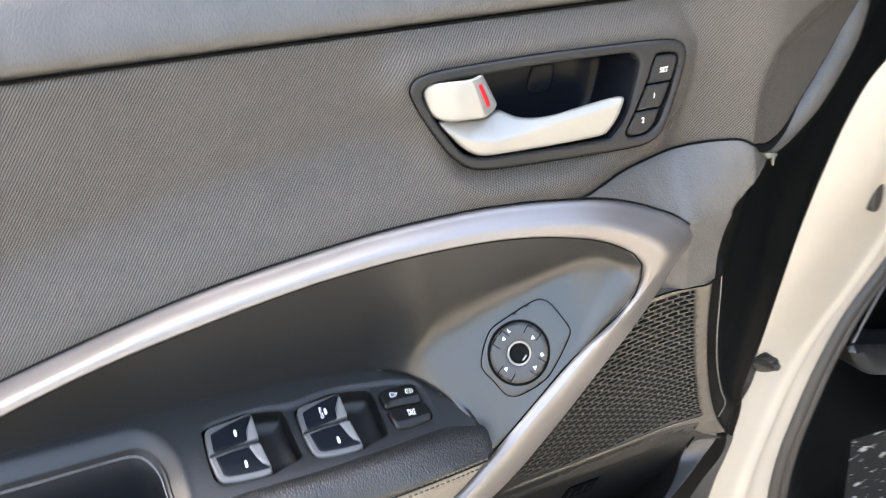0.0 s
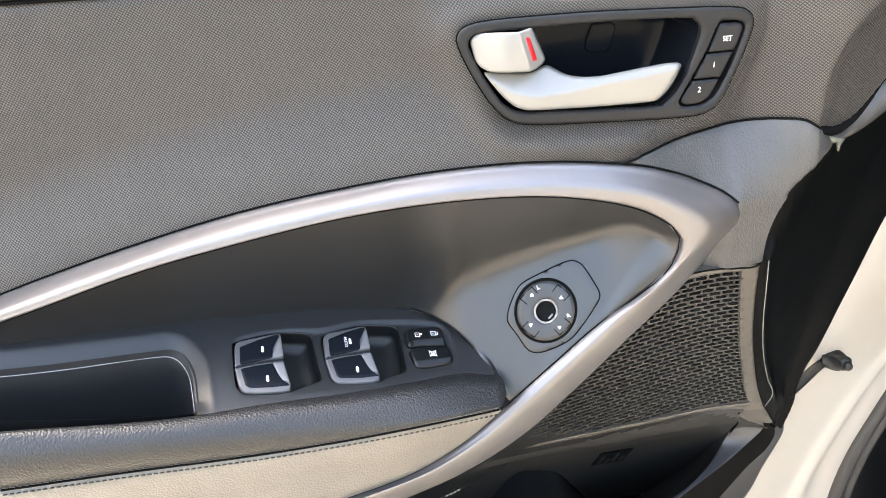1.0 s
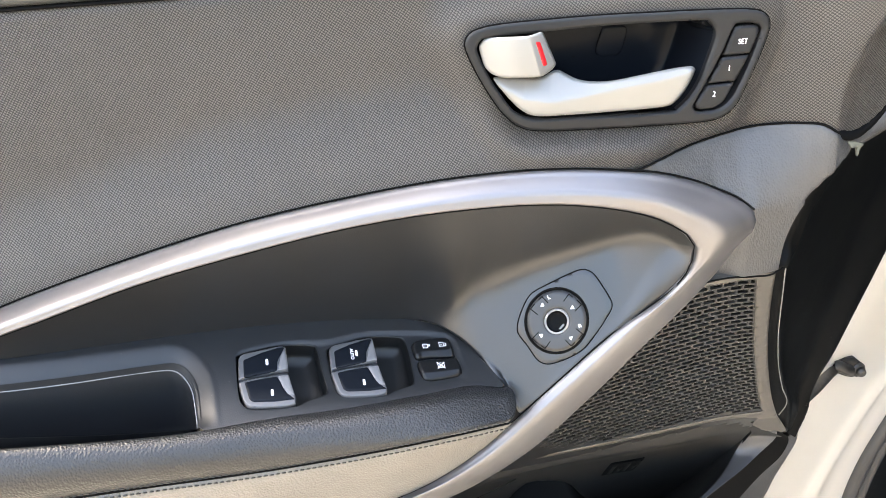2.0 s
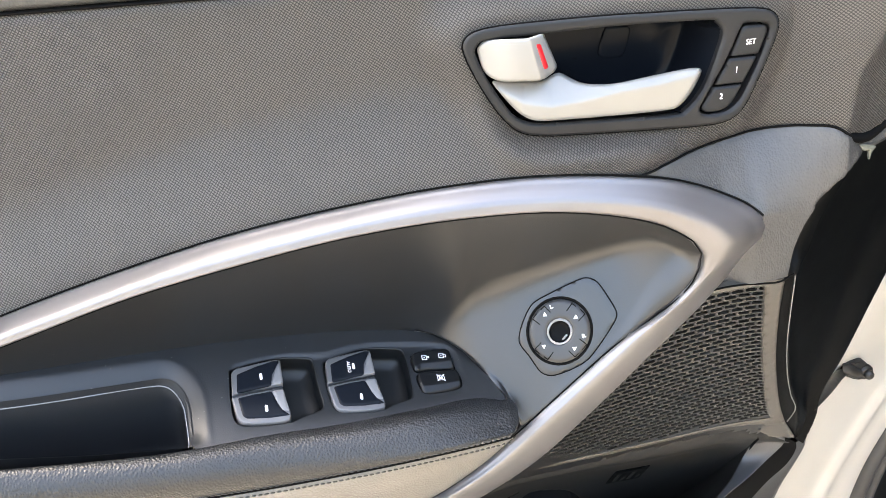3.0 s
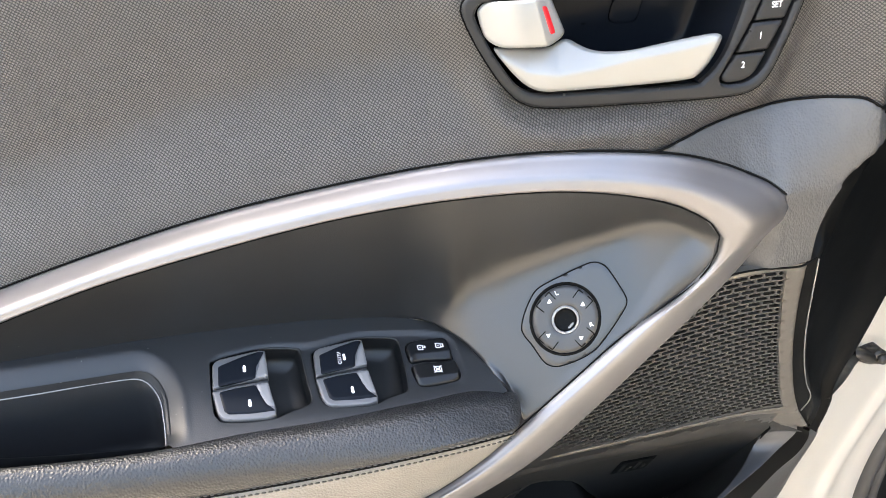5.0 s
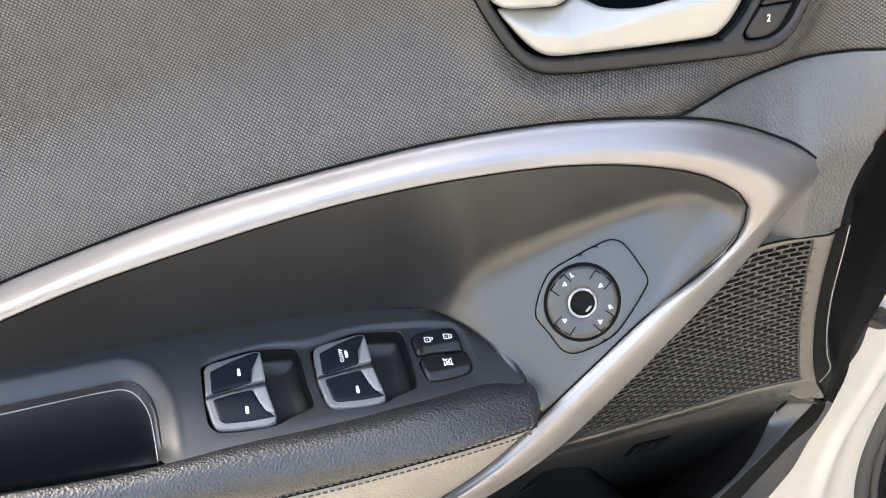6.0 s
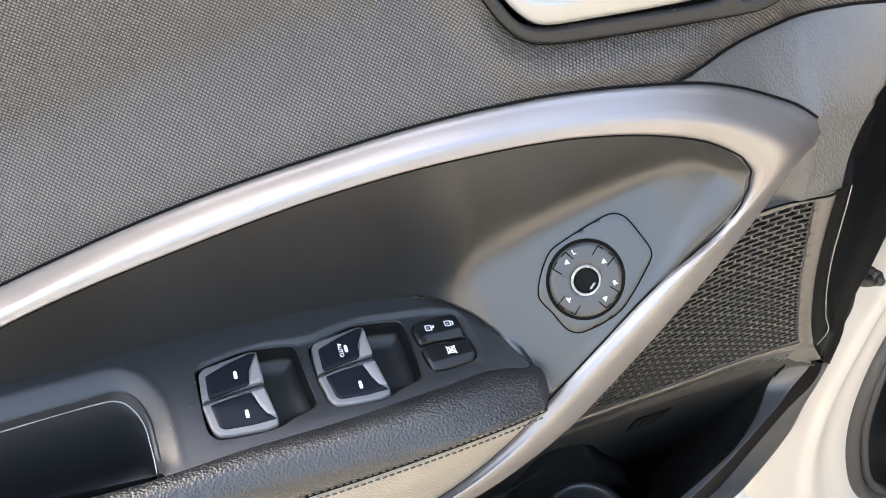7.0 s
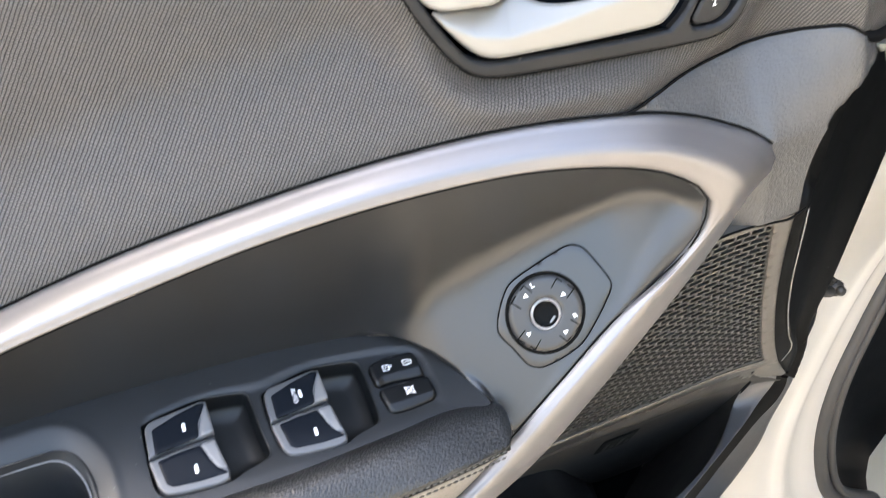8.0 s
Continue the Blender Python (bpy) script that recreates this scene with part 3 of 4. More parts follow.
# padded armrest roll, its lower leather and the seam between them
front = smooth_line([(x, y, pod_z(x, y)) for x, y in POD_FRONT[:-2]] + [(193, 431, pod_z(193, 431)), (206, 430, pod_z(206, 430) - 1)], 110)
seam = smooth_line(STITCH, 110)
roll = []
for i in range(110):
    a, b = front[i], seam[i]
    end = step01(100, 109, float(i))
    fat = 1 - 0.55 * end
    ctl = [a + (0, 7, -9), a + (0, 2.5, -1.5), a + (0, -1.5, 1.5 * fat), a + (b - a) * 0.30 + np.array((0, -6.0, 9.5)) * fat, a + (b - a) * 0.62 + np.array((0, -11.5, 6.0)) * fat, b + np.array((0, -5.0, 5.5)) * fat, b + (0, -0.4, 1.2), b + (0, 3, 0.3)]
    roll.append(smooth_line(ctl, 22))
tip = roll[-1]
for k in range(1, 7):
    u = k / 6
    mid = tip.mean(0)
    roll.append(mid + (tip - mid) * math.sqrt(max(0.0, 1 - u * u)) * 1.0 + np.array((9.0 * u, 5.0 * u, -1.0 * u)))
arm = part("pad", grid(roll), LEATHER, armrest, "grained black leather armrest roll")
face = []
limb = smooth_line([(x, y, z) for x, y, z in LIMB_IN[5:][::-1]], 110)
for i in range(110):
    a = seam[i]
    b = limb[i]
    ctl = [a + (0, 4, 0.6), a + (0, -0.4, -0.6), a + (b - a) * 0.08 + (0, -1.8, 0), a + (b - a) * 0.5 + (0, -1.0, 0), b + (0, 1.5, -1)]
    face.append(smooth_line(ctl, 16))
# lower leather: bounced ground light is in the colour
part("pad_face", grid(face), LEATHER_LIT, armrest, "leather face below the stitched seam, toned as lit from the ground")
part("seam_groove", tube(np.array(STITCH[1:], float) + (0, -1.2, 0.2), 0.8, 110, 6), VOID, armrest)
for dz, dy in ((3.9, -4.2), (-3.6, -1.6)):
    line = smooth_line(STITCH[1:], 84) + (0, dy, dz)
    verts, faces = [], []
    for i in range(len(line) - 1):
        a, b = line[i], line[i] + (line[i + 1] - line[i]) * 0.72
        k = len(verts)
        for p, r in ((a, 0.3), (a + (b - a) * 0.25, 0.65), (a + (b - a) * 0.75, 0.65), (b, 0.3)):
            verts += [p + (0, -r, 0), p + (0, 0.2, r), p + (0, 0.4, -r)]
        for s in range(3):
            for j in range(3):
                faces.append((k + s * 3 + j, k + s * 3 + (j + 1) % 3, k + s * 3 + 3 + (j + 1) % 3, k + s * 3 + 3 + j))
    tagged(part("stitching", mesh_of(verts, faces), THREAD, arm, "row of dark grey stitches"), kind="stuff")

# grained corner pad between handle and hinge
corner = np.array([(276, 930), (284, 934)] + [(q[0], q[1] + 1.0) for q in smooth_line(clip_seam[:8], 40)] + [tuple(q) for q in smooth_line([(450, 937), (430, 919), (416, 899), (410, 877), (410, 853)], 24)] + [(396, 851), (370, 853), (336, 850), (340, 880), (356, 908), (340, 918), (300, 920)])


def corner_lift(v):
    x, z = v[:, 0], v[:, 1]
    line = smooth_line(clip_seam[:8], 40)
    ridge = np.interp(x, RIDGE_X, RIDGE_Z)
    z_top = np.interp(x, line[:, 0], line[:, 1])
    y_top = insert_lift(np.stack([x, z_top], 1))[:, 1] - 2.5
    tongue = step01(390, 374, x)
    z_low = 906 + (np.maximum(ridge, 906) - 906) * tongue
    y_low = 426 + (np.interp(x, RIDGE_X, RIDGE_Y) + 1.0 - 426) * tongue
    u = (z - z_low) / np.maximum(z_top - z_low, 4.0)
    y = y_low + (y_top - y_low) * np.clip(u, 0, 1) + 0.10 * np.clip(z_low - z, 0, None)
    y = y - 3.0 * np.sin(math.pi * np.clip(u, 0, 1)) * (1 - tongue)
    rim = np.where(z - ridge < 6, 2.5, np.minimum(reach(v, corner), 2.5))
    return np.stack([x, y + 2.5 * (1 - np.sqrt(np.clip(1 - (1 - rim / 2.5) ** 2, 0, 1))), z], 1)


part("corner_pad", sheet(corner, [], 2.6, corner_lift), PAD, door, "grained grey corner pad")

seam_at = []
for q in smooth_line(clip_seam, 90):
    flat = np.array([(q[0], q[1])])
    y = float(insert_lift(flat)[0, 1])
    if q[0] < 444:
        y = min(y, float(corner_lift(flat)[0, 1]))
    seam_at.append((q[0], y + 0.2, q[1] + 0.4))
part("corner_seam", tube(seam_at, 0.85, 120, 6), VOID, door)

speaker = thing("speaker_grille", (400, 520, 640), "dark slotted plastic speaker grille in the lower door", "speaker")
# speaker field: a smooth border round a sheet of staggered slots
STRIP = [(411, 849), (418, 827), (440, 767), (464, 712), (505, 633), (543, 577)]
strip = [tuple(q) for q in smooth_line(STRIP, 40)]
RIGHT = [(398, 845), (409.5, 814), (424, 777), (438, 743), (456, 704), (476, 662), (491, 635)]
BASE = [(489, 634), (470, 637), (449, 639), (395, 636.5), (341, 634), (288, 632.5), (240, 632)]
right = smooth_line(RIGHT, 40)
slots = np.array([(326, 838), (352, 846), (380, 847.5)] + [tuple(q) for q in right] + [tuple(q) for q in smooth_line(BASE, 30)] + [(200, 640), (260, 730), (330, 800)])
border = np.array([(345, 850), (375, 851.5)] + strip + [(510, 588), (499, 598), (486, 608), (471, 615.5), (454, 620), (434, 621.5), (380, 620.5), (332, 618), (286, 617), (220, 615), (150, 613), (150, 650), (230, 735), (300, 815)])
base_line = smooth_line(BASE, 30)[::-1]


def on_lip(v, h):
    """The lower edge of the surround rolls under towards the pocket."""
    p = on_low(v, h)
    down = np.clip(np.interp(v[:, 0], base_line[:, 0], base_line[:, 1]) + 1 - v[:, 1], 0, 22)
    p[:, 1] += 0.035 * down ** 2 * step01(545, 420, v[:, 0])
    return p


part("speaker_surround", pillow(border, [slots], 2.4, 1.2, 2, 5, on_lip), GRILLE_LIT, speaker, "smooth plastic surround of the speaker")
PITCH_Z, PITCH_X = 5.4, 10.6
edge_x = lambda z: np.interp(-np.asarray(z, float), -right[:, 1], right[:, 0])
slot_zone = np.array([(322, 839), (352, 847), (380, 848.5)] + [tuple(q) for q in right + (-0.5, 0)] + [tuple(q) for q in smooth_line(BASE, 30) + (0, 2.5)] + [(160, 634), (230, 735), (300, 815)])
verts, faces = [], []


def grille_at(s, dz, z):
    """Places on the slotted sheet: s along a row from its end, dz across it."""
    s, dz = np.asarray(s, float), np.asarray(dz, float)
    return np.stack([edge_x(z + dz) - s, z + dz - 0.34 * s + 25 * (1 - np.exp(-np.maximum(s, 0) / 50))], 1)


ring = [(math.cos(a), math.sin(a)) for a in np.linspace(0, 2 * math.pi, 14, endpoint=False) + math.pi / 14]
for r in range(-14, 46):
    z = 846 - r * PITCH_Z
    starts = [(-3.0, 0.0)] if r % 2 == 0 else [(-3.0, 0.0), (0.0, 0.5 * PITCH_X)]
    first = starts[-1][1]
    starts += [(first + c * PITCH_X, first + (c + 1) * PITCH_X) for c in range(30)]
    for s0, s1 in starts:
        w, hgt, mid = (s1 - s0) / 2, PITCH_Z / 2, (s0 + s1) / 2
        centre = grille_at([mid], [0.0], z)
        k = len(verts)
        if not inside(centre, border)[0]:
            continue
        ends = grille_at([mid - w * 0.5, mid + w * 0.5], [0.0, 0.0], z)
        if s0 < -0.1 or not inside(ends, slot_zone).all():
            verts += list(on_low(grille_at([s0, s1, s1, s0], [-hgt, -hgt, hgt, hgt], z), np.full(4, -1.7 if s0 < -0.1 else -1.0)))
            faces.append((k, k + 1, k + 2, k + 3))
            continue
        outer = np.array([(c / max(abs(c), abs(n)), n / max(abs(c), abs(n))) for c, n in ring]) * (w, hgt)
        hole = np.array([(math.copysign(max(0.0, w - 1.9), c) + c * 1.1, n * hgt * 0.72) for c, n in ring])
        flat_o, flat_i = grille_at(mid + outer[:, 0], outer[:, 1], z), grille_at(mid + hole[:, 0], hole[:, 1], z)
        for flat, h in ((flat_o, -1.0), (flat_i, -1.25), (flat_i, -3.4)):
            verts += list(on_low(flat, np.full(14, h)))
        for a in range(14):
            b = (a + 1) % 14
            faces += [(k + a, k + b, k + 14 + b, k + 14 + a), (k + 14 + a, k + 14 + b, k + 28 + b, k + 28 + a)]
tagged(part("slotted_sheet", sharp(mesh_of(verts, faces), 40), GRILLE, speaker, "slotted speaker grille"), kind="stuff")
part("speaker_cloth", sheet(border, [], 14, lambda v: on_low(v, np.full(len(v), -7.0))), VOID, speaker)

# hinge-side return of the door and its sealing lip
EDGE = [(590, 480, 1100), (552, 456, 1024), (502, 446, 966), (449, 436, 938), (430, 436, 919), (416, 436, 900), (411, 437, 879), (411, 438, 849), (418, 445, 827), (440, 472, 767), (464, 497, 712), (505, 533, 633), (540, 558, 580)]
FAR = [(800, 580, 1110), (770, 570, 1060), (744, 563, 1010), (712, 558, 958), (684, 556, 934), (662, 556, 900), (641, 556, 858), (620, 556, 803), (602, 556, 742), (580, 556, 670), (563, 556, 622), (562, 556, 600), (553, 556, 568)]
LIP_AT = [(598, 484, 1096), (560, 462, 1020), (509, 451, 960), (455, 440, 938), (440, 437, 915), (428, 436, 890), (424, 436, 868), (412, 427, 856), (420, 437, 829), (442, 463, 773), (469, 489, 715), (505, 517, 652), (542, 558, 582)]
FOLD = [(650, 510, 1100), (615, 492, 1040), (560, 478, 985), (505, 462, 950), (478, 462, 925), (452, 456, 895), (436, 452, 860), (460, 480, 785), (493, 512, 707), (528, 538, 643), (549, 553, 602), (547, 557, 576)]
e1, e2, e3, e4 = smooth_line(EDGE, 80), smooth_line(LIP_AT, 80), smooth_line(FOLD, 80), smooth_line(FAR, 80)
side = []
for a, b, c, d in zip(e1, e2, e3, e4):
    ctl = [a + (-1, 2, 0), a + (b - a) * 0.15 + (0, 2.5, 0), b + (a - b) * 0.1 + (0, 1, 0), b, b + (c - b) * 0.5 + (0, 1, 0), c + (b - c) * 0.1, c + (d - c) * 0.12 + (0, 2, 0), c + (d - c) * 0.6 + (-3, 6, 0), d, d + (4, 16, 0)]
    side.append(smooth_line(ctl, 30))
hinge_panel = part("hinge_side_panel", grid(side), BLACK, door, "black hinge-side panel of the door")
part("edge_lip", tube([(411, 425, 857), (416, 431, 842), (425, 442, 818), (441, 461, 776), (464, 484, 724), (485, 502, 685), (506, 519, 648), (508, 529, 628)], 0.5, 80, 6), LEVER, door, "thin pale moulding line")
part("lip_gap", tube([(344, 437, 846), (354, 433.5, 850.5), (375, 432.3, 852), (392, 431.5, 850.5), (403, 429.5, 851), (411, 426.5, 857)], 0.75, 60, 6), VOID, door)
seamtop = [(452, 432, 941), (474, 438, 946), (502, 441, 964), (528, 445, 990), (547, 450, 1012), (560, 456, 1038), (568, 462, 1066)]
wedge = []
for p in smooth_line(seamtop, 40):
    wedge.append(smooth_line([p + (-22, 44, 10), p + (-13, 14, 6), p + (-7, -1, 2), p + (4, 1, -3), p + (14, 14, -7), p + (30, 50, -14)], 12))
part("sail_border", grid(wedge), PAD, door, "grey plastic border of the mirror corner")
tab = rounded([(439, 947), (443, 941.5), (446, 943), (448, 935), (449, 941), (452, 944), (445, 946)], 1.0, 3)
tagged(part("torn_film", pillow(tab, [], 1.5, 0.5, 1, 1.5, lambda v, h: np.stack([v[:, 0], 421 - np.asarray(h), v[:, 1]], 1)), FILM, None, "torn scrap of pale protective film stuck on the corner"), category="film")

# black sheet and tubes added behind the seams to stop light and darken gaps
part("backing", grid([[(x, 508, z) for z in np.linspace(830, 1120, 6)] for x in np.linspace(-600, 470, 8)]), VOID, door)
part("corner_seam_fill", tube([(x, float(skin_y(np.array([float(x)]))[0]) + 6.5 + 0.5 * max(0, x - 440), z - 1) for x, z in clip_seam], 3.5, 90, 6), VOID, door)
part("rail_seam_fill", tube([(x, float(skin_y(np.array([float(x)]))[0]) + 9, 1064 - 0.01 * max(0, x)) for x in (-600, -200, 0, 200, 350, 480)], 6.0, 60, 6), VOID, door)

# ---- map pocket and lower door ----
pocket = thing("door_pocket", (300, 520, 380), "dark plastic door pocket with a bottle holder", "door pocket")
TOP_X, TOP_Z = [-600, 150, 220, 286, 332, 380, 434, 454, 471, 486, 499, 543], [610, 614, 616, 618, 619, 621, 622, 621, 616.5, 609, 599, 575]


def pocket_y(x, z):
    """Depth of the pocket's back wall."""
    z0 = np.interp(x, TOP_X, TOP_Z)
    return low_y(z0) + 6 + 0.55 * (z0 - 9 - z)


WELL_X, WELL_Z = [230, 242, 252, 258, 264, 272, 284, 297, 310, 323, 337, 350, 362, 378, 390, 420, 545], [470, 490, 530, 552, 564, 567, 563, 557, 547, 528, 500, 478, 455, 425, 415, 410, 405]
back = []
for x in [-600, -400, -200, 0, 120, 180, 210, 225] + list(np.linspace(232, 540, 130)):
    z0 = float(np.interp(x, TOP_X, TOP_Z))
    y0 = low_y(z0)
    roll = 8.0 * float(step01(545, 420, x))
    cut = min(float(np.interp(x, WELL_X, WELL_Z)), z0 - 22)
    soft = 2.0
    upper = [(x, y0 + 3 + roll, z0 + 5), (x, y0 + 2 + roll, z0 - 2), (x, y0 + 2.5 + roll, z0 - 8)]
    upper += [(x, float(pocket_y(x, z)), z) for z in np.linspace(z0 - 14, cut + soft, 9)]
    upper += [(x, float(pocket_y(x, cut)) + 1.0, cut), (x, float(pocket_y(x, cut)) + soft, cut - 0.5), (x, float(pocket_y(x, cut)) + 30, cut + 4), (x, y0 + 90, cut - 20), (x, y0 + 100, 400)]
    back.append(smooth_line(upper, 44))
part("pocket_back", grid(back), POCKET, pocket, "dark back wall of the door pocket")
# front wall: a flat top edge, a side below it, and the return of the door's lower edge, toned pale, black and grey as
# light falls on each
RIM_IN = [(494, 553, 600), (497, 561, 577), (492, 565, 556), (476, 552, 552), (446, 530, 552), (418, 514, 552), (385, 501, 552), (351, 489, 552), (250, 464, 548), (60, 440, 545), (-600, 440, 540)]
RIM_TOP = [(527, 552, 585), (535, 562, 566), (515, 557, 555), (490, 544, 553), (453, 526, 553), (421, 511, 553), (390, 497, 553), (359, 485, 553), (254, 456, 550), (60, 432, 547), (-600, 432, 542)]
RIM_SIDE = [(548, 560, 567), (557, 569, 549), (556, 578, 520), (545, 586, 495), (533, 600, 451), (523, 613, 410), (510, 626, 365), (495, 641, 319), (400, 650, 300), (100, 650, 290), (-600, 650, 290)]
RIM_LOW = [(560, 563, 572), (574, 578, 540), (571, 586, 507), (567, 592, 481), (562, 600, 439), (550, 607, 402), (536, 615, 365), (515, 622, 329), (420, 655, 296), (100, 655, 286), (-600, 655, 286)]
r1, r2, r3, r4 = [smooth_line(r, 130) for r in (RIM_IN, RIM_TOP, RIM_SIDE, RIM_LOW)]


def strip(rows, n=14):
    """A panel between crisp edges: straight across, split evenly."""
    out = []
    for row in rows:
        row = [np.asarray(q, float) for q in row]
        out.append([row[k] + (row[k + 1] - row[k]) * u for k in range(len(row) - 1) for u in np.linspace(0, 1, n, endpoint=False)] + [row[-1]])
    return grid(out)


lean = step01(330, 430, r1[:, 0])
wall = [smooth_line([a + (-18, 28 + 82 * k, -195 + 45 * k), a + (-5, 6 + 24 * k, -40), a + (-1, 1.5 + 2 * k, -4), a + (-0.2, 0.3 + 0.4 * k, -0.8), a], 30) for a, k in zip(r1, lean)]
front = part("pocket_front", grid(wall), POCKET, pocket, "dark inner face of the pocket's front wall")
part("top_edge", strip([[a, a + (b - a) * 0.08 + (0, 0, 0.7), b + (a - b) * 0.06 + (0, 0, 0.5), b] for a, b in zip(r1, r2)], 5), POCKET_LIT, front, "flat top edge, toned light as lit from above")
part("side_face", strip([[b, b + (c - b) * 0.04 + (0.2, -0.2, 0), c] for b, c in zip(r2, r3)], 8), VOID, front, "outer side, toned black as shaded")
part("lower_return", strip([[c, d, d + (-4, 46, -6)] for c, d in zip(r3, r4)], 8), DARK, front, "return of the lower edge, toned grey for its light")
holder = []
for r, z in ((26, 400), (28, 505), (29, 511), (31, 513), (36, 511), (38, 503), (38, 400)):
    holder.append([(287 + r * math.cos(a), 538 + r * math.sin(a), z) for a in np.linspace(0, 2 * math.pi, 44, endpoint=False)])
part("bottle_holder", grid(holder, loop=True), DARK, pocket, "round bottle holder in the pocket")
# floor and end are black: the pocket's deep shade is in their colour
part("pocket_floor", grid([[(x, y, 408) for y in np.linspace(float(np.interp(x, r1[::-1, 0] - 17, r1[::-1, 1] + 27 + 82 * lean[::-1])), 720, 8)] for x in np.linspace(-600, 470, 40)]), BLACK, pocket, "pocket floor, black to stand in for shade")
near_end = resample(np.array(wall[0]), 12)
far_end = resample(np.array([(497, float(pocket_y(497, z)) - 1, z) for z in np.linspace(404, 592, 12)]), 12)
part("pocket_end", grid([near_end + (far_end - near_end) * u for u in np.linspace(0.02, 1.15, 6)]), BLACK, pocket, "end of the pocket, black to stand in for shade")
badge = rounded([(349, 545), (352, 577), (390, 574), (386, 542)], 2)
plaque = part("embossed_plaque", pillow(badge, [], 3, 1.0, 2, 2, lambda v, h: np.stack([v[:, 0], pocket_y(v[:, 0], v[:, 1]) - 0.3 - np.asarray(h), v[:, 1]], 1)), BLACK, pocket, "embossed dark plaque")
for i in range(4):
    q = rounded([(354 + i * 8, 549), (356 + i * 8, 570 - i % 2 * 9), (361 + i * 8, 570 - i % 2 * 9), (359 + i * 8, 549)], 2)
    part("bar", pillow(q, [], 2, 0.9, 1, 1, lambda v, h: np.stack([v[:, 0], pocket_y(v[:, 0], v[:, 1]) - 1.2 - np.asarray(h), v[:, 1]], 1)), POCKET, plaque)
under = []
for x in np.linspace(-600, 325, 80):
    z1 = float(np.interp(x, [-600, -150, 20, 130, 202, 242, 283, 325], [607, 612, 622, 642, 664, 696, 741, 796]))
    y1 = float(np.interp(x, [-600, 20, 130, 202, 242, 283, 325], [485, 484, 482, 478, 470, 461, 449]))
    z0 = float(np.interp(x, TOP_X, TOP_Z))
    under.append(smooth_line([(x, y1 + 1, z1 + 3), (x, y1 + 8, z1 - 2), (x, y1 + 0.7 * (low_y(z0) - y1), z1 - 0.5 * (z1 - z0)), (x, low_y(z0) - 2, z0 + 1)], 10))
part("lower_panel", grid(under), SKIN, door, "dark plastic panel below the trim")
shell = []
for x in np.linspace(-610, 545, 40):
    shell.append(smooth_line([(x, 560, 1130), (x, 628, 1120), (x, 645, 1060), (x, 668, 900), (x, 676, 750), (x, 668, 600), (x, 664, 420), (x, 640, 300), (x, 560, 290), (x, 470, 300), (x, 440, 330)], 40))
part("outer_skin", grid(shell), PAINT, door, "cream painted outer skin")
# ---- inner handle ----
handle = thing("inner_door_handle", (297, 460, 960), "pearl silver inner door handle in a charcoal surround", "door handle")
OPENING = loop_through([(204.1, 1021.7), (205.6, 1026.5), (210, 1028.8), (243.6, 1029.8), (289, 1030.3), (340.5, 1028.8), (347, 1026.8), (351, 1022), (350.8, 1015.5), (344.3, 993.5), (339, 983.6), (332, 976.2), (322.9, 973.8), (257, 976.4), (240, 977.2), (231.2, 979.6), (224.6, 984.6), (216.7, 996), (209.9, 1008)], 120)
SLOT = loop_through([(362, 1023.6), (366, 1025.2), (374.6, 1024.6), (379, 1022.6), (379.8, 1018), (374.6, 999), (367.2, 981), (361.4, 974.4), (355, 971.8), (344.6, 971.9), (341, 974.4), (341.7, 978.6), (349.6, 994), (357, 1010)], 90)
part("handle_surround", pillow(BEZEL, [OPENING, SLOT], 1.2, 1.8, 1.8, 14, lambda v, h: on_face(v, np.asarray(h) + 0.9)), BEZEL_BLACK, handle, "matt charcoal surround of the inner handle")
rim_line = closed(BEZEL, 2.0)
part("surround_gap", tube(on_face(rim_line, np.full(len(rim_line), 0.9)), 0.55, 120, 6, cyclic=True), VOID, handle)
inner = closed(OPENING, 2.5)
c0 = np.array((279, 1003))
cupw = []
for s, h in ((1.005, 0.5), (0.995, -6), (0.98, -24), (0.965, -39), (0.94, -43), (0.7, -43.6), (0.35, -44), (0.02, -44)):
    cupw.append(on_face(c0 + (inner - c0) * s, np.full(len(inner), h)))
part("handle_cup", grid(cupw, loop=True), GLOSS, handle, "gloss black handle cup")
PLUG = loop_through([(297.8, 1020), (301, 1021.2), (310.4, 1021), (314, 1019), (313.9, 1014.5), (311.4, 1005), (307.9, 1001.6), (297, 1002), (294, 1004.4), (294.4, 1009.6)], 60)
part("screw_cover", pillow(PLUG, [], 0.9, 0.7, 1.0, 1.5, lambda v, h: on_face(v, np.asarray(h) - 42.6)), GLOSS, handle, "gloss black screw cover")
LEVER_LOOP = loop_through([(211.4, 1006), (214, 1006.9), (238, 1004.5), (246, 1007.2), (250, 1008), (255, 1005.2), (261.5, 1001.6), (271.2, 999.2), (284.5, 998.6), (301.2, 1000.4), (321.4, 1002.6), (331.5, 1003.1), (335.4, 1001.6), (335, 998), (330.9, 989.4), (325, 982.2), (317.9, 979.3), (288.6, 979.1), (254.6, 979.8), (239, 980.6), (231.2, 983.3), (224.6, 988.6), (218, 996.5)], 130)


def on_lever(v, h):
    """Two long facets that meet in a soft ridge: the upper one faces the sky, the lower one the seat."""
    x, z = v[:, 0], v[:, 1]
    over = z - np.interp(x, [211, 230, 246, 265, 288, 315, 336], [1004, 992, 988.5, 990, 993.5, 996, 999.5])
    fall = 0.24 * over + 0.40 * np.sqrt(over ** 2 + 2.2)
    left = 6 * (1 - step01(211, 246, x))
    return toward(on_face(v, np.full(len(v), 7.5)), fall + left - np.asarray(h))


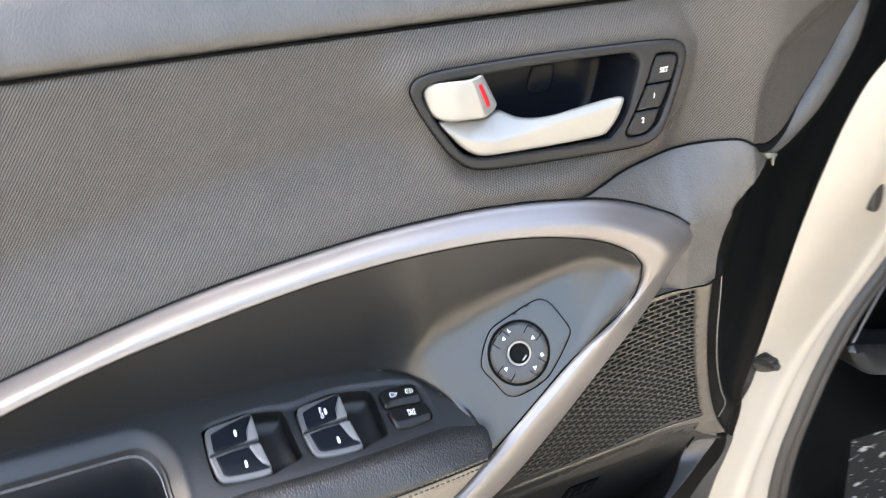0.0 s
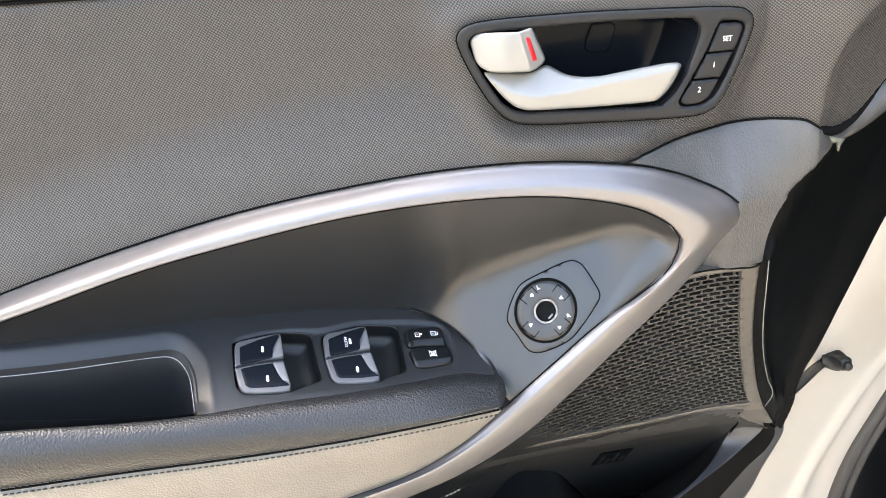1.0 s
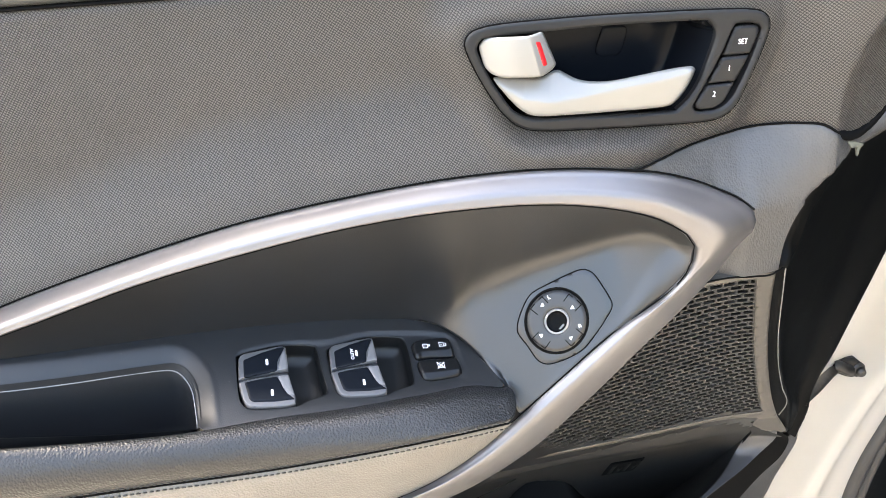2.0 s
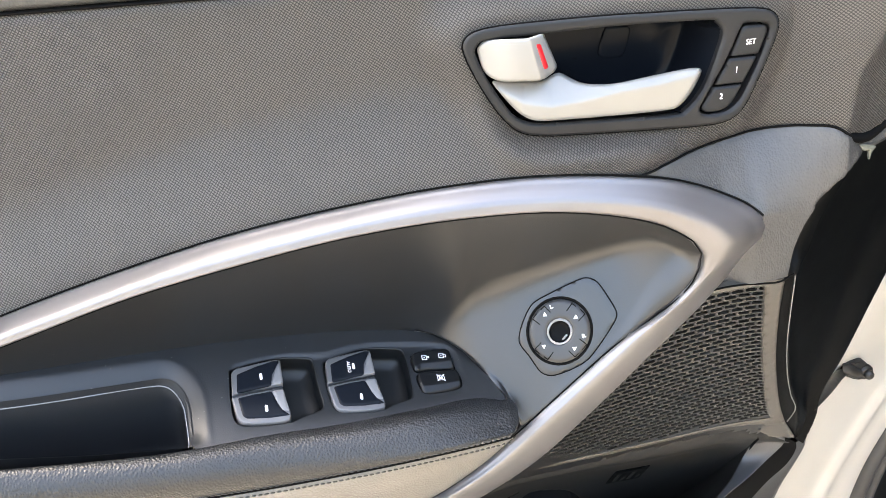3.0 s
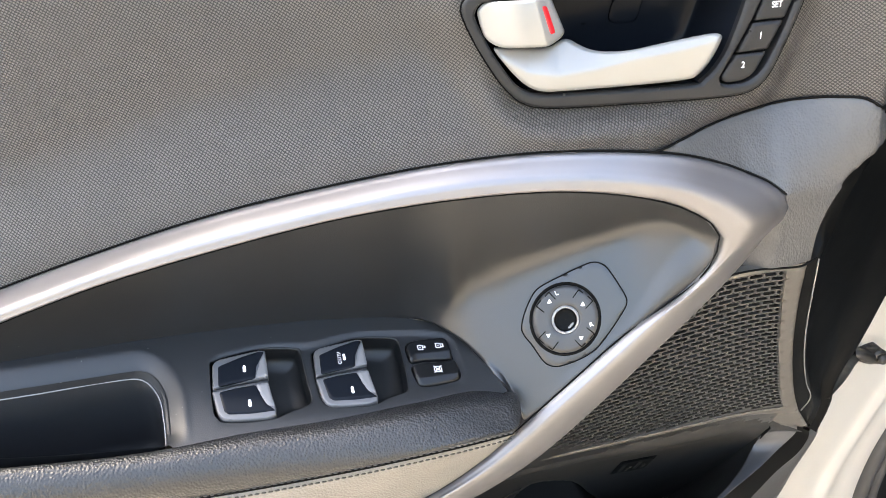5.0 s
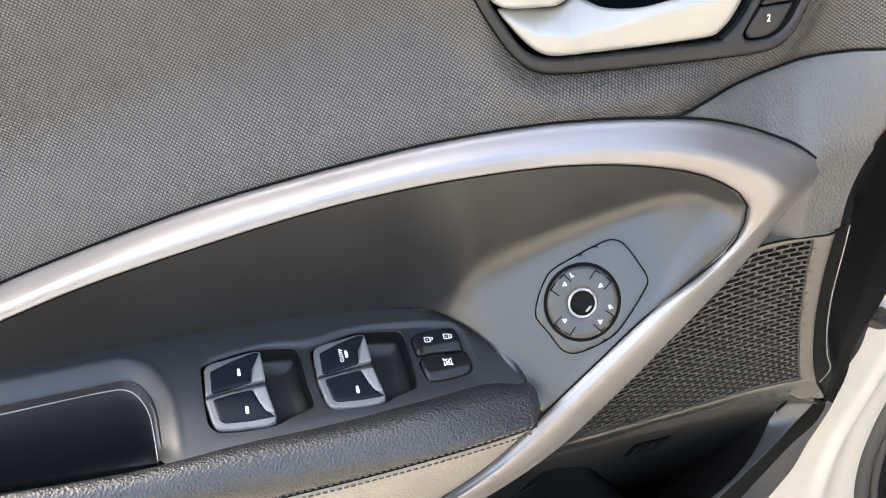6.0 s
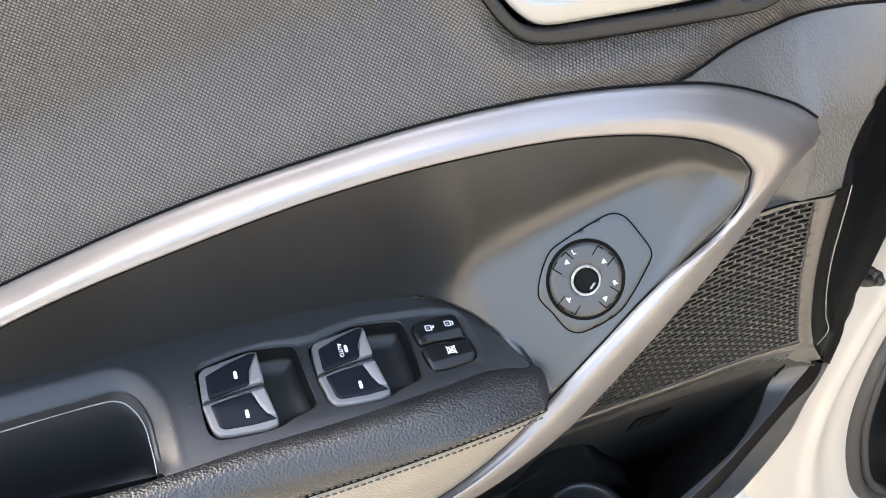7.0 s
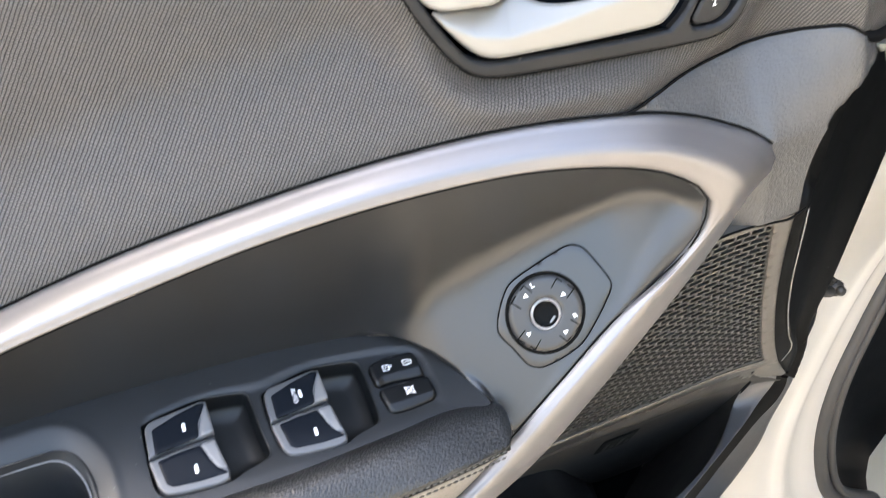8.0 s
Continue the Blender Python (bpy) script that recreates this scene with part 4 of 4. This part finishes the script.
lever = part("pull_lever", pillow(LEVER_LOOP, [], 1.0, 1.6, 2.0, 12, on_lever), LEVER, handle, "pearl silver inner door handle lever")
LATCH = rounded([(202.5, 1027), (207, 1030.8), (232.5, 1029.6), (240.2, 1031.8), (248.4, 1012), (246.5, 1009.2), (240, 1004.9), (214.5, 1006.6), (206, 1012.5)], [5, 4, 2, 1.5, 1.5, 1, 4, 5, 6], 6)


def on_latch(v, h):
    """A curved face that comes out of the surround, then turns in along a slanting edge."""
    x, z = v[:, 0], v[:, 1]
    edge = x - (233.2 + (1029.5 - z) * 0.27)
    shape = 9.5 * (1 - step01(200, 232, x)) ** 1.3 + 0.55 * np.clip(edge, 0, None) + 0.004 * (z - 1018) ** 2
    return toward(on_face(v, np.full(len(v), 9.0)), shape - np.asarray(h))


latch = part("lock_lever", pillow(LATCH, [], 0.9, 1.2, 1.5, 14, on_latch), LEVER, handle, "pearl silver door lock lever")
red = rounded([(236.8, 1026.0), (239.3, 1026.0), (244.0, 1012.0), (241.4, 1011.2)], 1.0, 4)
part("lock_mark", pillow(red, [], 0.8, 0.3, 0.5, 1, lambda v, h: on_latch(v, np.asarray(h) + 1.25)), RED, latch, "red unlocked mark")
BUTTONS = (("SET", 4.6, 368.8, 1013.9, [(363.4, 1023.6), (377.2, 1023.2), (379.2, 1019.4), (374.7, 1006.2), (357.6, 1006.0)], [3, 3, 2, 0.8, 0.8]),
           ("1", 5.2, 361.7, 997.8, [(357.0, 1004.8), (374.2, 1005.0), (367.4, 989.6), (349.6, 989.2)], [0.8, 0.8, 0.8, 0.8]),
           ("2", 5.2, 353.5, 982.3, [(349.0, 988.0), (366.8, 988.4), (361.0, 976.4), (354.6, 972.8), (344.4, 972.8), (342.0, 976.0)], [0.8, 0.8, 4, 4, 2, 3]))
for text, size, cx, cz, q, radii in BUTTONS:
    b = tagged(part("memory_button", pillow(rounded(np.array(q), radii, 4), [], 1.1, 1.2, 1.5, 8, lambda v, h: on_face(v, np.asarray(h) + 0.4)), BEZEL_BLACK, None, "dark seat memory button with white print"), category="button", group="seat memory buttons")
    part("print", lettering(text, size, lambda v, h, cx=cx, cz=cz: on_face(v + np.array((cx, cz)), np.asarray(h) + 1.62), 0.1, 0.85), WHITE, b, "white print", smooth=False)
part("button_bed", pillow(SLOT + (SLOT - SLOT.mean(0)) * 0.04, [], 4, 0.1, 1, 3, lambda v, h: on_face(v, np.asarray(h) - 6)), BLACK, handle)


# ---- window switches on the sloping panel ----
def window_switch(dx, dy, well, words):
    loop = closed(well, 1.6)
    mid = loop.mean(0)
    rings = []
    for s, h in ((1.03, -0.9), (1.0, -0.8), (0.985, -2.0), (0.965, -9), (0.93, -14), (0.6, -15), (0.02, -15)):
        rings.append(on_pod(mid + (loop - mid) * s, np.full(len(loop), h)))
    part("switch_well", grid(rings, loop=True), WELL, armrest, "scooped dark switch well")
    keys = (([(33.4, 454.6), (36, 457.6), (60.5, 462.9), (64.2, 462.4), (64.8, 445), (39, 440.7), (33, 438.7)], [1.5, 2, 2, 0.8, 0.8, 1, 0.8], [(36.6, 452.6), (48.6, 457.7), (60, 461.3), (63.4, 461.2), (58.2, 451.6), (57.2, 444.3), (36.3, 440.2)], [(63.9, 460.6), (60.7, 455), (58.4, 447.8), (57.4, 444.4), (64.6, 445.4)], (51.4, 450.6)),
            ([(32.7, 437.2), (46, 440), (64, 441.2), (65.8, 433.5), (67.8, 424.7), (67.3, 421.0), (62.6, 419.4), (44.6, 419.2), (38, 420.2), (35.3, 423.7)], [0.8, 1, 0.8, 2, 1, 0.8, 2, 4, 3, 2], [(36.6, 436.2), (45.7, 438.2), (57, 439.6), (60.9, 430.2), (64.8, 425.4), (67.2, 423.6), (54.7, 422.6), (41.5, 422.8), (39, 424.5)], [(57.4, 440.0), (64.3, 440.6), (65.6, 432.4), (67.0, 426), (62.8, 426.8), (59.9, 432.1)], (53.2, 428.6)))
    part("switch_bar", pillow(rounded(np.array([(33, 438.2), (64.5, 444.4), (64.5, 441.6), (46, 440.6), (33, 437.4)], float) + (dx, dy), 0.5, 3), [], 1.0, 0.4, 0.5, 4, lambda v, h: on_pod(v, np.asarray(h) + 0.2)), DARK, armrest, "dark divider between the switches")
    for n, (q, r, pane, fin, mark) in enumerate(keys):
        off = np.array((dx, dy))
        tilt = lambda v, h, n=n: on_pod(v, np.asarray(h) + 0.4 + (0.02 if n == 0 else 0.03) * (v[:, 0] - dx - 50) + 0.05 * ((v[:, 1] - dy) - (452 if n == 0 else 432)))
        key = tagged(part("window_switch", pillow(rounded(np.array(q, float) + off, r, 5), [], 0.6, 1.6, 1.0, 9, tilt), CHROME, None, "black window switch edged in satin chrome" + (" with white automatic print" if words and n == 0 else "")), category="window switch", group="window switches")
        pane = np.array(pane, float)
        part("switch_pane", pillow(rounded(pane + off, 0.9, 4), [], 1.0, 0.35, 0.5, 1, lambda v, h, tilt=tilt: tilt(v, np.asarray(h) + 1.75)), GLOSS, key, "gloss black switch face")
        part("switch_fin", pillow(rounded(np.array(fin, float) + off, 0.8, 3), [], 1.0, 0.5, 0.6, 1, lambda v, h, tilt=tilt: tilt(v, np.asarray(h) + 1.9)), FIN, key, "satin grey fin")
        mx, my = mark[0] + dx, mark[1] + dy
        bar = rounded([(mx - 0.9, my - 2.2), (mx + 0.9, my - 2.2), (mx + 0.7, my + 2.2), (mx - 0.9, my + 2.2)], 0.7, 3)
        part("switch_mark", pillow(bar, [], 0.6, 0.15, 0.4, 0.4, lambda v, h, tilt=tilt: tilt(v, np.asarray(h) + 2.12)), WHITE, key, "white mark")
        if words and n == 0:
            spin = lambda v, h, tilt=tilt: tilt(np.stack([v[:, 1] * 0.15 + v[:, 1] * 0.95 + mx - 3.2, -v[:, 0] + my - 0.6], 1), np.asarray(h) + 2.15)
            part("print", lettering(words, 2.9, spin, 0.08), WHITE, key, "white print", smooth=False)


window_switch(0, 0, WELL_1, "")
window_switch(59.2, 5.6, WELL_2, "AUTO")


def padlock(cx, cy, open_):
    """White padlock sign as a small mesh: a body with a keyhole bar and a shackle."""
    v, f = [], []
    def box(x0, y0, x1, y1):
        k = len(v)
        v.extend([(x0, y0), (x1, y0), (x1, y1), (x0, y1)])
        f.append((k, k + 1, k + 2, k + 3))
    for x0, y0, x1, y1 in ((-2.2, -1.6, 1.0, -1.15), (-2.2, 1.15, 1.0, 1.6), (-2.2, -1.6, -1.75, 1.6), (0.55, -1.6, 1.0, 1.6), (-1.1, -0.2, -0.2, 0.2)):
        box(x0, y0, x1, y1)
    lift = 0.9 if open_ else 0.0
    box(1.0, -1.1 + lift, 2.0, -0.7 + lift)
    box(1.0, 0.7, 2.0, 1.1)
    box(1.9, -1.1 + lift, 2.4, 1.1)
    a = np.array(v) * 0.95
    flat = np.stack([a[:, 0] * 1.2 + cx, a[:, 1] * 1.15 + cy], 1)
    return flat, f


def faceted(line_x, line_y):
    """A button whose near edge falls away in front of a slanting line."""
    return lambda v, h: on_pod(v, np.asarray(h) - 0.3 - 0.4 * np.clip(np.interp(v[:, 0], line_x, line_y) - v[:, 1], 0, None))


lock = tagged(part("lock_switch", pillow(LOCK + (LOCK.mean(0) - LOCK) * 0.035, [], 0.9, 1.6, 1.4, 8, faceted([150, 155.8, 179], [453.5, 457.6, 459.6])), SWITCH, None, "black rocker with white padlock signs on the switch panel"), category="switch")
for cx, cy, o in ((160.0, 461.8, True), (171.8, 463.0, False)):
    flat, f = padlock(cx, cy, o)
    part("lock_sign", mesh_of(on_pod(flat, np.full(len(flat), 1.42)), f), WHITE, lock, "white padlock sign", smooth=False)
lockout = tagged(part("window_lock_switch", pillow(LOCKOUT + (LOCKOUT.mean(0) - LOCKOUT) * 0.035, [], 0.9, 1.6, 1.4, 8, faceted([152, 159, 181], [440.5, 440.9, 443.6])), SWITCH, None, "black button with a crossed white window sign"), category="switch")
v, f = [], []
for x0, y0, x1, y1 in ((-3, -2.4, 3, -1.9), (-3, 1.9, 3, 2.4), (-3, -2.4, -2.5, 2.4), (2.5, -2.4, 3, 2.4), (-1.5, -1.2, 1.5, 0.4)):
    k = len(v)
    v += [(x0, y0), (x1, y0), (x1, y1), (x0, y1)]
    f.append((k, k + 1, k + 2, k + 3))
for s in (1, -1):
    k = len(v)
    v += [(-3.6, -2.8 * s), (-3.0, -3.1 * s), (3.6, 2.8 * s), (3.0, 3.1 * s)]
    f.append((k, k + 1, k + 2, k + 3))
flat = np.array(v, float) * 0.8 + (167.2, 446.4)
part("window_sign", mesh_of(on_pod(flat, np.full(len(flat), 1.42)), f), WHITE, lockout, "white crossed window sign", smooth=False)
part("switch_bed", pillow(rounded([(149, 471), (184, 471), (184, 436), (149, 434)], 4), [], 5, 0.1, 1, 2, lambda v, h: on_pod(v, np.asarray(h) - 5)), BLACK, armrest)

# ---- mirror control ----
mirror = thing("mirror_control", (246, 430, 806), "round grey mirror control with white arrows on a plate", "mirror control")
PLATE = loop_through([(219.7, 837.5), (222.3, 847), (227.5, 857.2), (232.2, 862), (243, 867), (256, 872.2), (264.6, 874.7), (270, 873.4), (274.2, 869.6), (280.6, 858.6), (284.4, 850.8), (284.4, 845.5), (279.6, 837.5), (271.6, 826.5), (263.4, 817.6), (252.2, 812.1), (241.4, 809.4), (236.2, 810.2), (231.6, 813.8), (225.3, 825.2), (221, 832)], 130)
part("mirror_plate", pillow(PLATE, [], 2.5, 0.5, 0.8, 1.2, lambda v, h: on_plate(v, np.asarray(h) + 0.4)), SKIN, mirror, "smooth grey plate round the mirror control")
gap_at = on_plate(closed(PLATE, 1.5), np.full(len(closed(PLATE, 1.5)), 0.8))
part("plate_gap", tube(gap_at, 0.36, 100, 6, cyclic=True), VOID, mirror)
CX, CZ = 246.8, 840.0


def disc(r0, r1, n=64):
    return np.array([(CX + r1 * 0.91 * math.cos(a), CZ + r1 * 0.99 * math.sin(a)) for a in np.linspace(0, 2 * math.pi, n, endpoint=False)])


part("control_gap", pillow(disc(0, 24.3), [disc(0, 21.8)], 1.2, 0.2, 0.5, 1, lambda v, h: on_plate(v, np.asarray(h) + 0.9)), VOID, mirror, "black ring groove")
dial = part("direction_pad", pillow(disc(0, 22.2), [disc(0, 8.6)], 1.8, 1.6, 2.2, 3, lambda v, h: on_plate(v, np.asarray(h) + 1.2)), DIAL, mirror, "round dark mirror adjustment pad")
part("select_ring", pillow(disc(0, 9.2), [disc(0, 7.4)], 0.9, 0.9, 0.9, 2, lambda v, h: on_plate(v, np.asarray(h) + 2.4)), RING, dial, "bright ring")
bowl = []
for r, h in ((7.6, 2.8), (7.2, 2.2), (6.4, 1.6), (4.0, 1.35), (0.05, 1.3)):
    bowl.append(on_plate(disc(0, r), np.full(64, float(h))))
knob = part("select_knob", grid(bowl, loop=True), BLACK, dial, "gloss black hollow selector knob")
tick = rounded([(CX + 1.0, CZ - 5.5), (CX + 2.2, CZ - 6.3), (CX + 5.3, CZ - 2.8), (CX + 4.2, CZ - 2.0)], 0.5, 3)
part("knob_mark", pillow(tick, [], 0.8, 0.4, 0.4, 1, lambda v, h: on_plate(v, np.asarray(h) + 1.6)), GREY, dial, "grey pointer mark")
for sx, sz, up in ((-1, 1, True), (1, 1, True), (-1, -1, False), (1, -1, False)):
    px, pz = CX + sx * 10.0 + sz * 1.0, CZ + sz * 11.0 - sx * 1.8
    s = 1 if up else -1
    tri = np.array([(px - 1.4, pz - 1.1 * s), (px + 1.4, pz - 1.1 * s), (px, pz + 1.6 * s)])
    part("arrow", mesh_of(on_plate(tri, np.full(3, 3.1)), [(0, 1, 2)]), WHITE, dial, "white arrow", smooth=False)
    for a0, b0 in (((sx * 5.2, sz * 13.8), (sx * 9.0, sz * 18.6)), ((sx * 12.6, sz * 6.2), (sx * 17.2, sz * 10.6)), ((sx * 9.0, sz * 18.6), (sx * 11.5, sz * 16.2)), ((sx * 14.2, sz * 14.0), (sx * 17.2, sz * 10.6))):
        a, b = np.array((CX + a0[0], CZ + a0[1])), np.array((CX + b0[0], CZ + b0[1]))
        n = np.array((-(b - a)[1], (b - a)[0])) / np.linalg.norm(b - a) * 0.34
        q = np.array([a - n, b - n, b + n, a + n])
        part("groove", mesh_of(on_plate(q, np.full(4, 2.95)), [(0, 1, 2, 3)]), VOID, dial, smooth=False)
for text, px, pz in (("L", CX - 4.5, CZ + 17.6), ("R", CX + 15.6, CZ - 4.6)):
    part("print", lettering(text, 4.1, lambda v, h, px=px, pz=pz: on_plate(np.stack([v[:, 0] * 0.93 - v[:, 1] * 0.3 + px, v[:, 1] * 0.93 + v[:, 0] * 0.3 + pz], 1), np.asarray(h) + 2.95), 0.1), WHITE, dial, "white print", smooth=False)

# ---- car body beyond the door ----
body = thing("car_body", (750, 720, 100), "cream painted car body at the hinge pillar", "car body", "", "structure")
SEAL = [(1560, 745, 1200), (1400, 765, 1010), (1260, 780, 830), (1150, 795, 690), (1057, 800, 571), (969, 800, 476), (930, 800, 410), (897, 800, 335), (868, 800, 255), (854, 800, 165), (862, 800, 80), (900, 800, -20), (990, 800, -90)]
seal_l = smooth_line(SEAL, 110)
pillar = []
for p in seal_l:
    row = []
    for u in np.linspace(0, 1, 48):
        s = u * 680
        bead = 9 * math.exp(-((s - 95) / 16) ** 2) + 4 * step01(60, 20, s)
        row.append((p[0] + 4 - s, p[1] - 8 - 0.30 * s - bead + 0.0009 * max(0, s - 360) ** 2, p[2] - 0.04 * s))
    pillar.append(row)
part("hinge_pillar", grid(pillar), PAINT, body, "cream painted hinge pillar")
s1 = tagged(part("door_seal", tube(np.array(SEAL, float) + (6, -10, -2), (13, 16), 110, 14), RUBBER, None, "black rubber door seal along the body opening"), category="door seal")
part("seal_lip", tube(np.array(SEAL, float) + (31, -6, -6), (9, 14), 110, 12), RUBBER, s1, "second rubber lip")
inside_w = []
for p in seal_l:
    inside_w.append([p + (30, 8, -4), p + (60, 40, -14), p + (110, 80, -26), p + (220, 130, -40), p + (560, 180, -60)])
# black here stands in for the shade inside the cabin
part("cabin_lining", grid(inside_w), BLACK, body, "cabin lining, black to stand in for shade")
part("lining_edge", tube([(1080, 850, 366), (1110, 850, 420), (1139, 850, 467), (1200, 848, 575)], 2.0, 30, 8), GREY, body, "pale edge of the inner lining")
part("footwell_mat", sheet([(1150, 110), (1500, 70), (1500, -160), (1150, -160)], [], 60, lambda v: np.stack([v[:, 0], np.full(len(v), 880.0), v[:, 1]], 1)), BLOTCHED, body, "black footwell lining with white blotches")
tagged(part("dashboard", pillow(rounded([(1073, 358), (1480, 240), (1480, 150), (1125, 280)], [20, 5, 5, 30]), [], 12, 14, 18, 60, lambda v, h: np.stack([v[:, 0], 860 - np.asarray(h), v[:, 1]], 1)), DARK, None, "dark plastic end of the dashboard inside the cabin"), category="dashboard")
plate_at = lambda v, h: np.stack([v[:, 0], 692 - np.asarray(h), v[:, 1]], 1)
check = tagged(part("door_check_bracket", pillow(rounded([(696, 541), (701, 549), (735, 541), (747, 527), (745, 514), (728, 513), (705, 526)], [5, 5, 8, 6, 6, 6, 6], 4), [], 2.5, 4, 3, 10, plate_at), METAL, None, "dull steel door check bracket bolted on the cream pillar"), category="door check")
part("barrel", tube([(697, 686, 541), (704, 684, 540), (714, 684, 534), (722, 686, 529)], (7.0, 8.0), 16, 12), METAL, check, "ribbed steel barrel")
part("strap", tube([(706, 690, 532), (672, 660, 552), (632, 622, 578), (590, 585, 600), (556, 560, 610)], (2.5, 6.0), 24, 10), METAL, check, "flat steel check strap")
disc_at = lambda r: np.array([(736 + r * math.cos(a), 526 + r * math.sin(a)) for a in np.linspace(0, 2 * math.pi, 22, endpoint=False)])
bolt = part("bolt", pillow(disc_at(10), [], 2, 3, 2, 4, lambda v, h: plate_at(v, np.asarray(h) + 5)), METAL, check, "round bolt washer")
part("bolt_head", pillow(disc_at(6), [], 1.5, 4, 3, 4, lambda v, h: plate_at(v, np.asarray(h) + 11)), METAL, bolt, "domed bolt head")
tagged(part("body_plug", pillow(np.array([(883 + 14 * math.cos(a), 733 + 22 * math.sin(a)) for a in np.linspace(0, 2 * math.pi, 28, endpoint=False)]), [], 3, 3, 5, 30, lambda v, h: np.stack([v[:, 0], 684 - 0.3 * (883 - v[:, 0]) - np.asarray(h), v[:, 1]], 1)), RUBBER, None, "grey oval rubber plug in the pillar"), category="plug")


def slab(x0, x1, y0, y1, z0, z1, bevel=25):
    bm = bmesh.new()
    bmesh.ops.create_cube(bm, size=1.0)
    for v in bm.verts:
        v.co = ((x0 + x1) / 2 + v.co.x * (x1 - x0), (y0 + y1) / 2 + v.co.y * (y1 - y0), (z0 + z1) / 2 + v.co.z * (z1 - z0))
        v.co *= 0.001
    bmesh.ops.bevel(bm, geom=bm.edges[:], offset=bevel * 0.001, segments=3, affect="EDGES", profile=0.5)
    return bm


# the rest of the car, behind and beside the open door: added masses that only shade and reflect
part("rocker", slab(1060, 1250, -420, 640, -180, -60), PAINT, body, "cream door sill")
part("rear_side", slab(1060, 1250, -2600, -470, -100, 1050, 60), PAINT, body, "cream rear side of the car")
part("front_fender", slab(640, 1700, 1010, 2600, -100, 1010, 60), PAINT, body, "cream front fender")
# unseen slab, added to keep sun from coming round behind the pillar
part("sun_block_slab", slab(420, 850, 818, 1005, -100, 1005, 20), PAINT, body, "unseen cream slab behind the pillar, added to block sun")
# added black slab: hides the fender and paints the cabin's shade
part("cabin_shade_slab", slab(880, 1700, 975, 1003, -100, 1000, 8), BLACK, body, "black slab that stands in for the shade inside the cabin")
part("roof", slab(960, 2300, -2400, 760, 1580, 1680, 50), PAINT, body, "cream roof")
part("cabin", slab(1520, 1650, -2400, 1100, -100, 1580, 10), BLACK, body, "black slab for the shaded cabin")
part("centre_post", slab(1060, 1180, -560, -440, 950, 1620, 20), PAINT, body, "cream centre post")

# unseen walls, added for reflections: one dims them, the pale one brightens
for name, x0, x1, top, mat, words in (("dimming_wall", -3200, 9000, 1500, WALL, "unseen plain dark wall added to dim reflections"), ("reflector_wall", -16000, -3200, 3000, PALE_REFLECTOR, "unseen plain pale wall added as a reflector")):
    tagged(part(name, slab(x0, x1, -6600, -6400, -300, top, 20), mat, None, words), kind="structure")
ground = tagged(part("ground", mesh_of([(-2e6, -2e6, -300), (2e6, -2e6, -300), (2e6, 2e6, -300), (-2e6, 2e6, -300)], [(0, 1, 2, 3)]), GROUND, None, "pale warm concrete ground in sunlight"), kind="structure")

# pale dust that has settled on the dark panels
rng = random.Random(7)
verts, faces = [], []
for ob, (x0, x1), (z0, z1), count in ((hinge_panel, (440, 640), (620, 980), 26), (recess, (-200, 320), (840, 925), 26), (switch_panel, (-60, 200), (790, 850), 22)):
    tree = BVHTree.FromPolygons([tuple(v.co) for v in ob.data.vertices], [tuple(p.vertices) for p in ob.data.polygons])
    eye = Vector(EYE_SIDE * 0.001)
    for _ in range(count):
        target = Vector((rng.uniform(x0, x1) * 0.001, 0.47, rng.uniform(z0, z1) * 0.001))
        at, normal, _, _ = tree.ray_cast(eye, (target - eye).normalized())
        if at is None:
            continue
        if normal.dot(target - eye) > 0:
            normal = -normal
        a = normal.orthogonal().normalized()
        b = normal.cross(a)
        r, turn = rng.uniform(0.12, 0.36), rng.uniform(0, 3.1)
        k = len(verts)
        for q in range(5):
            s = r * rng.uniform(0.7, 1.3)
            verts.append(np.array((at + normal * 0.00012) * 1000) + s * (math.cos(turn + q * 1.257) * np.array(a) * 1.4 + math.sin(turn + q * 1.257) * np.array(b)))
        faces.append(tuple(range(k, k + 5)))
tagged(part("dust", mesh_of(verts, faces), DUST, None, "tiny pale dust specks on the dark door panels", smooth=False), category="dust", kind="stuff")
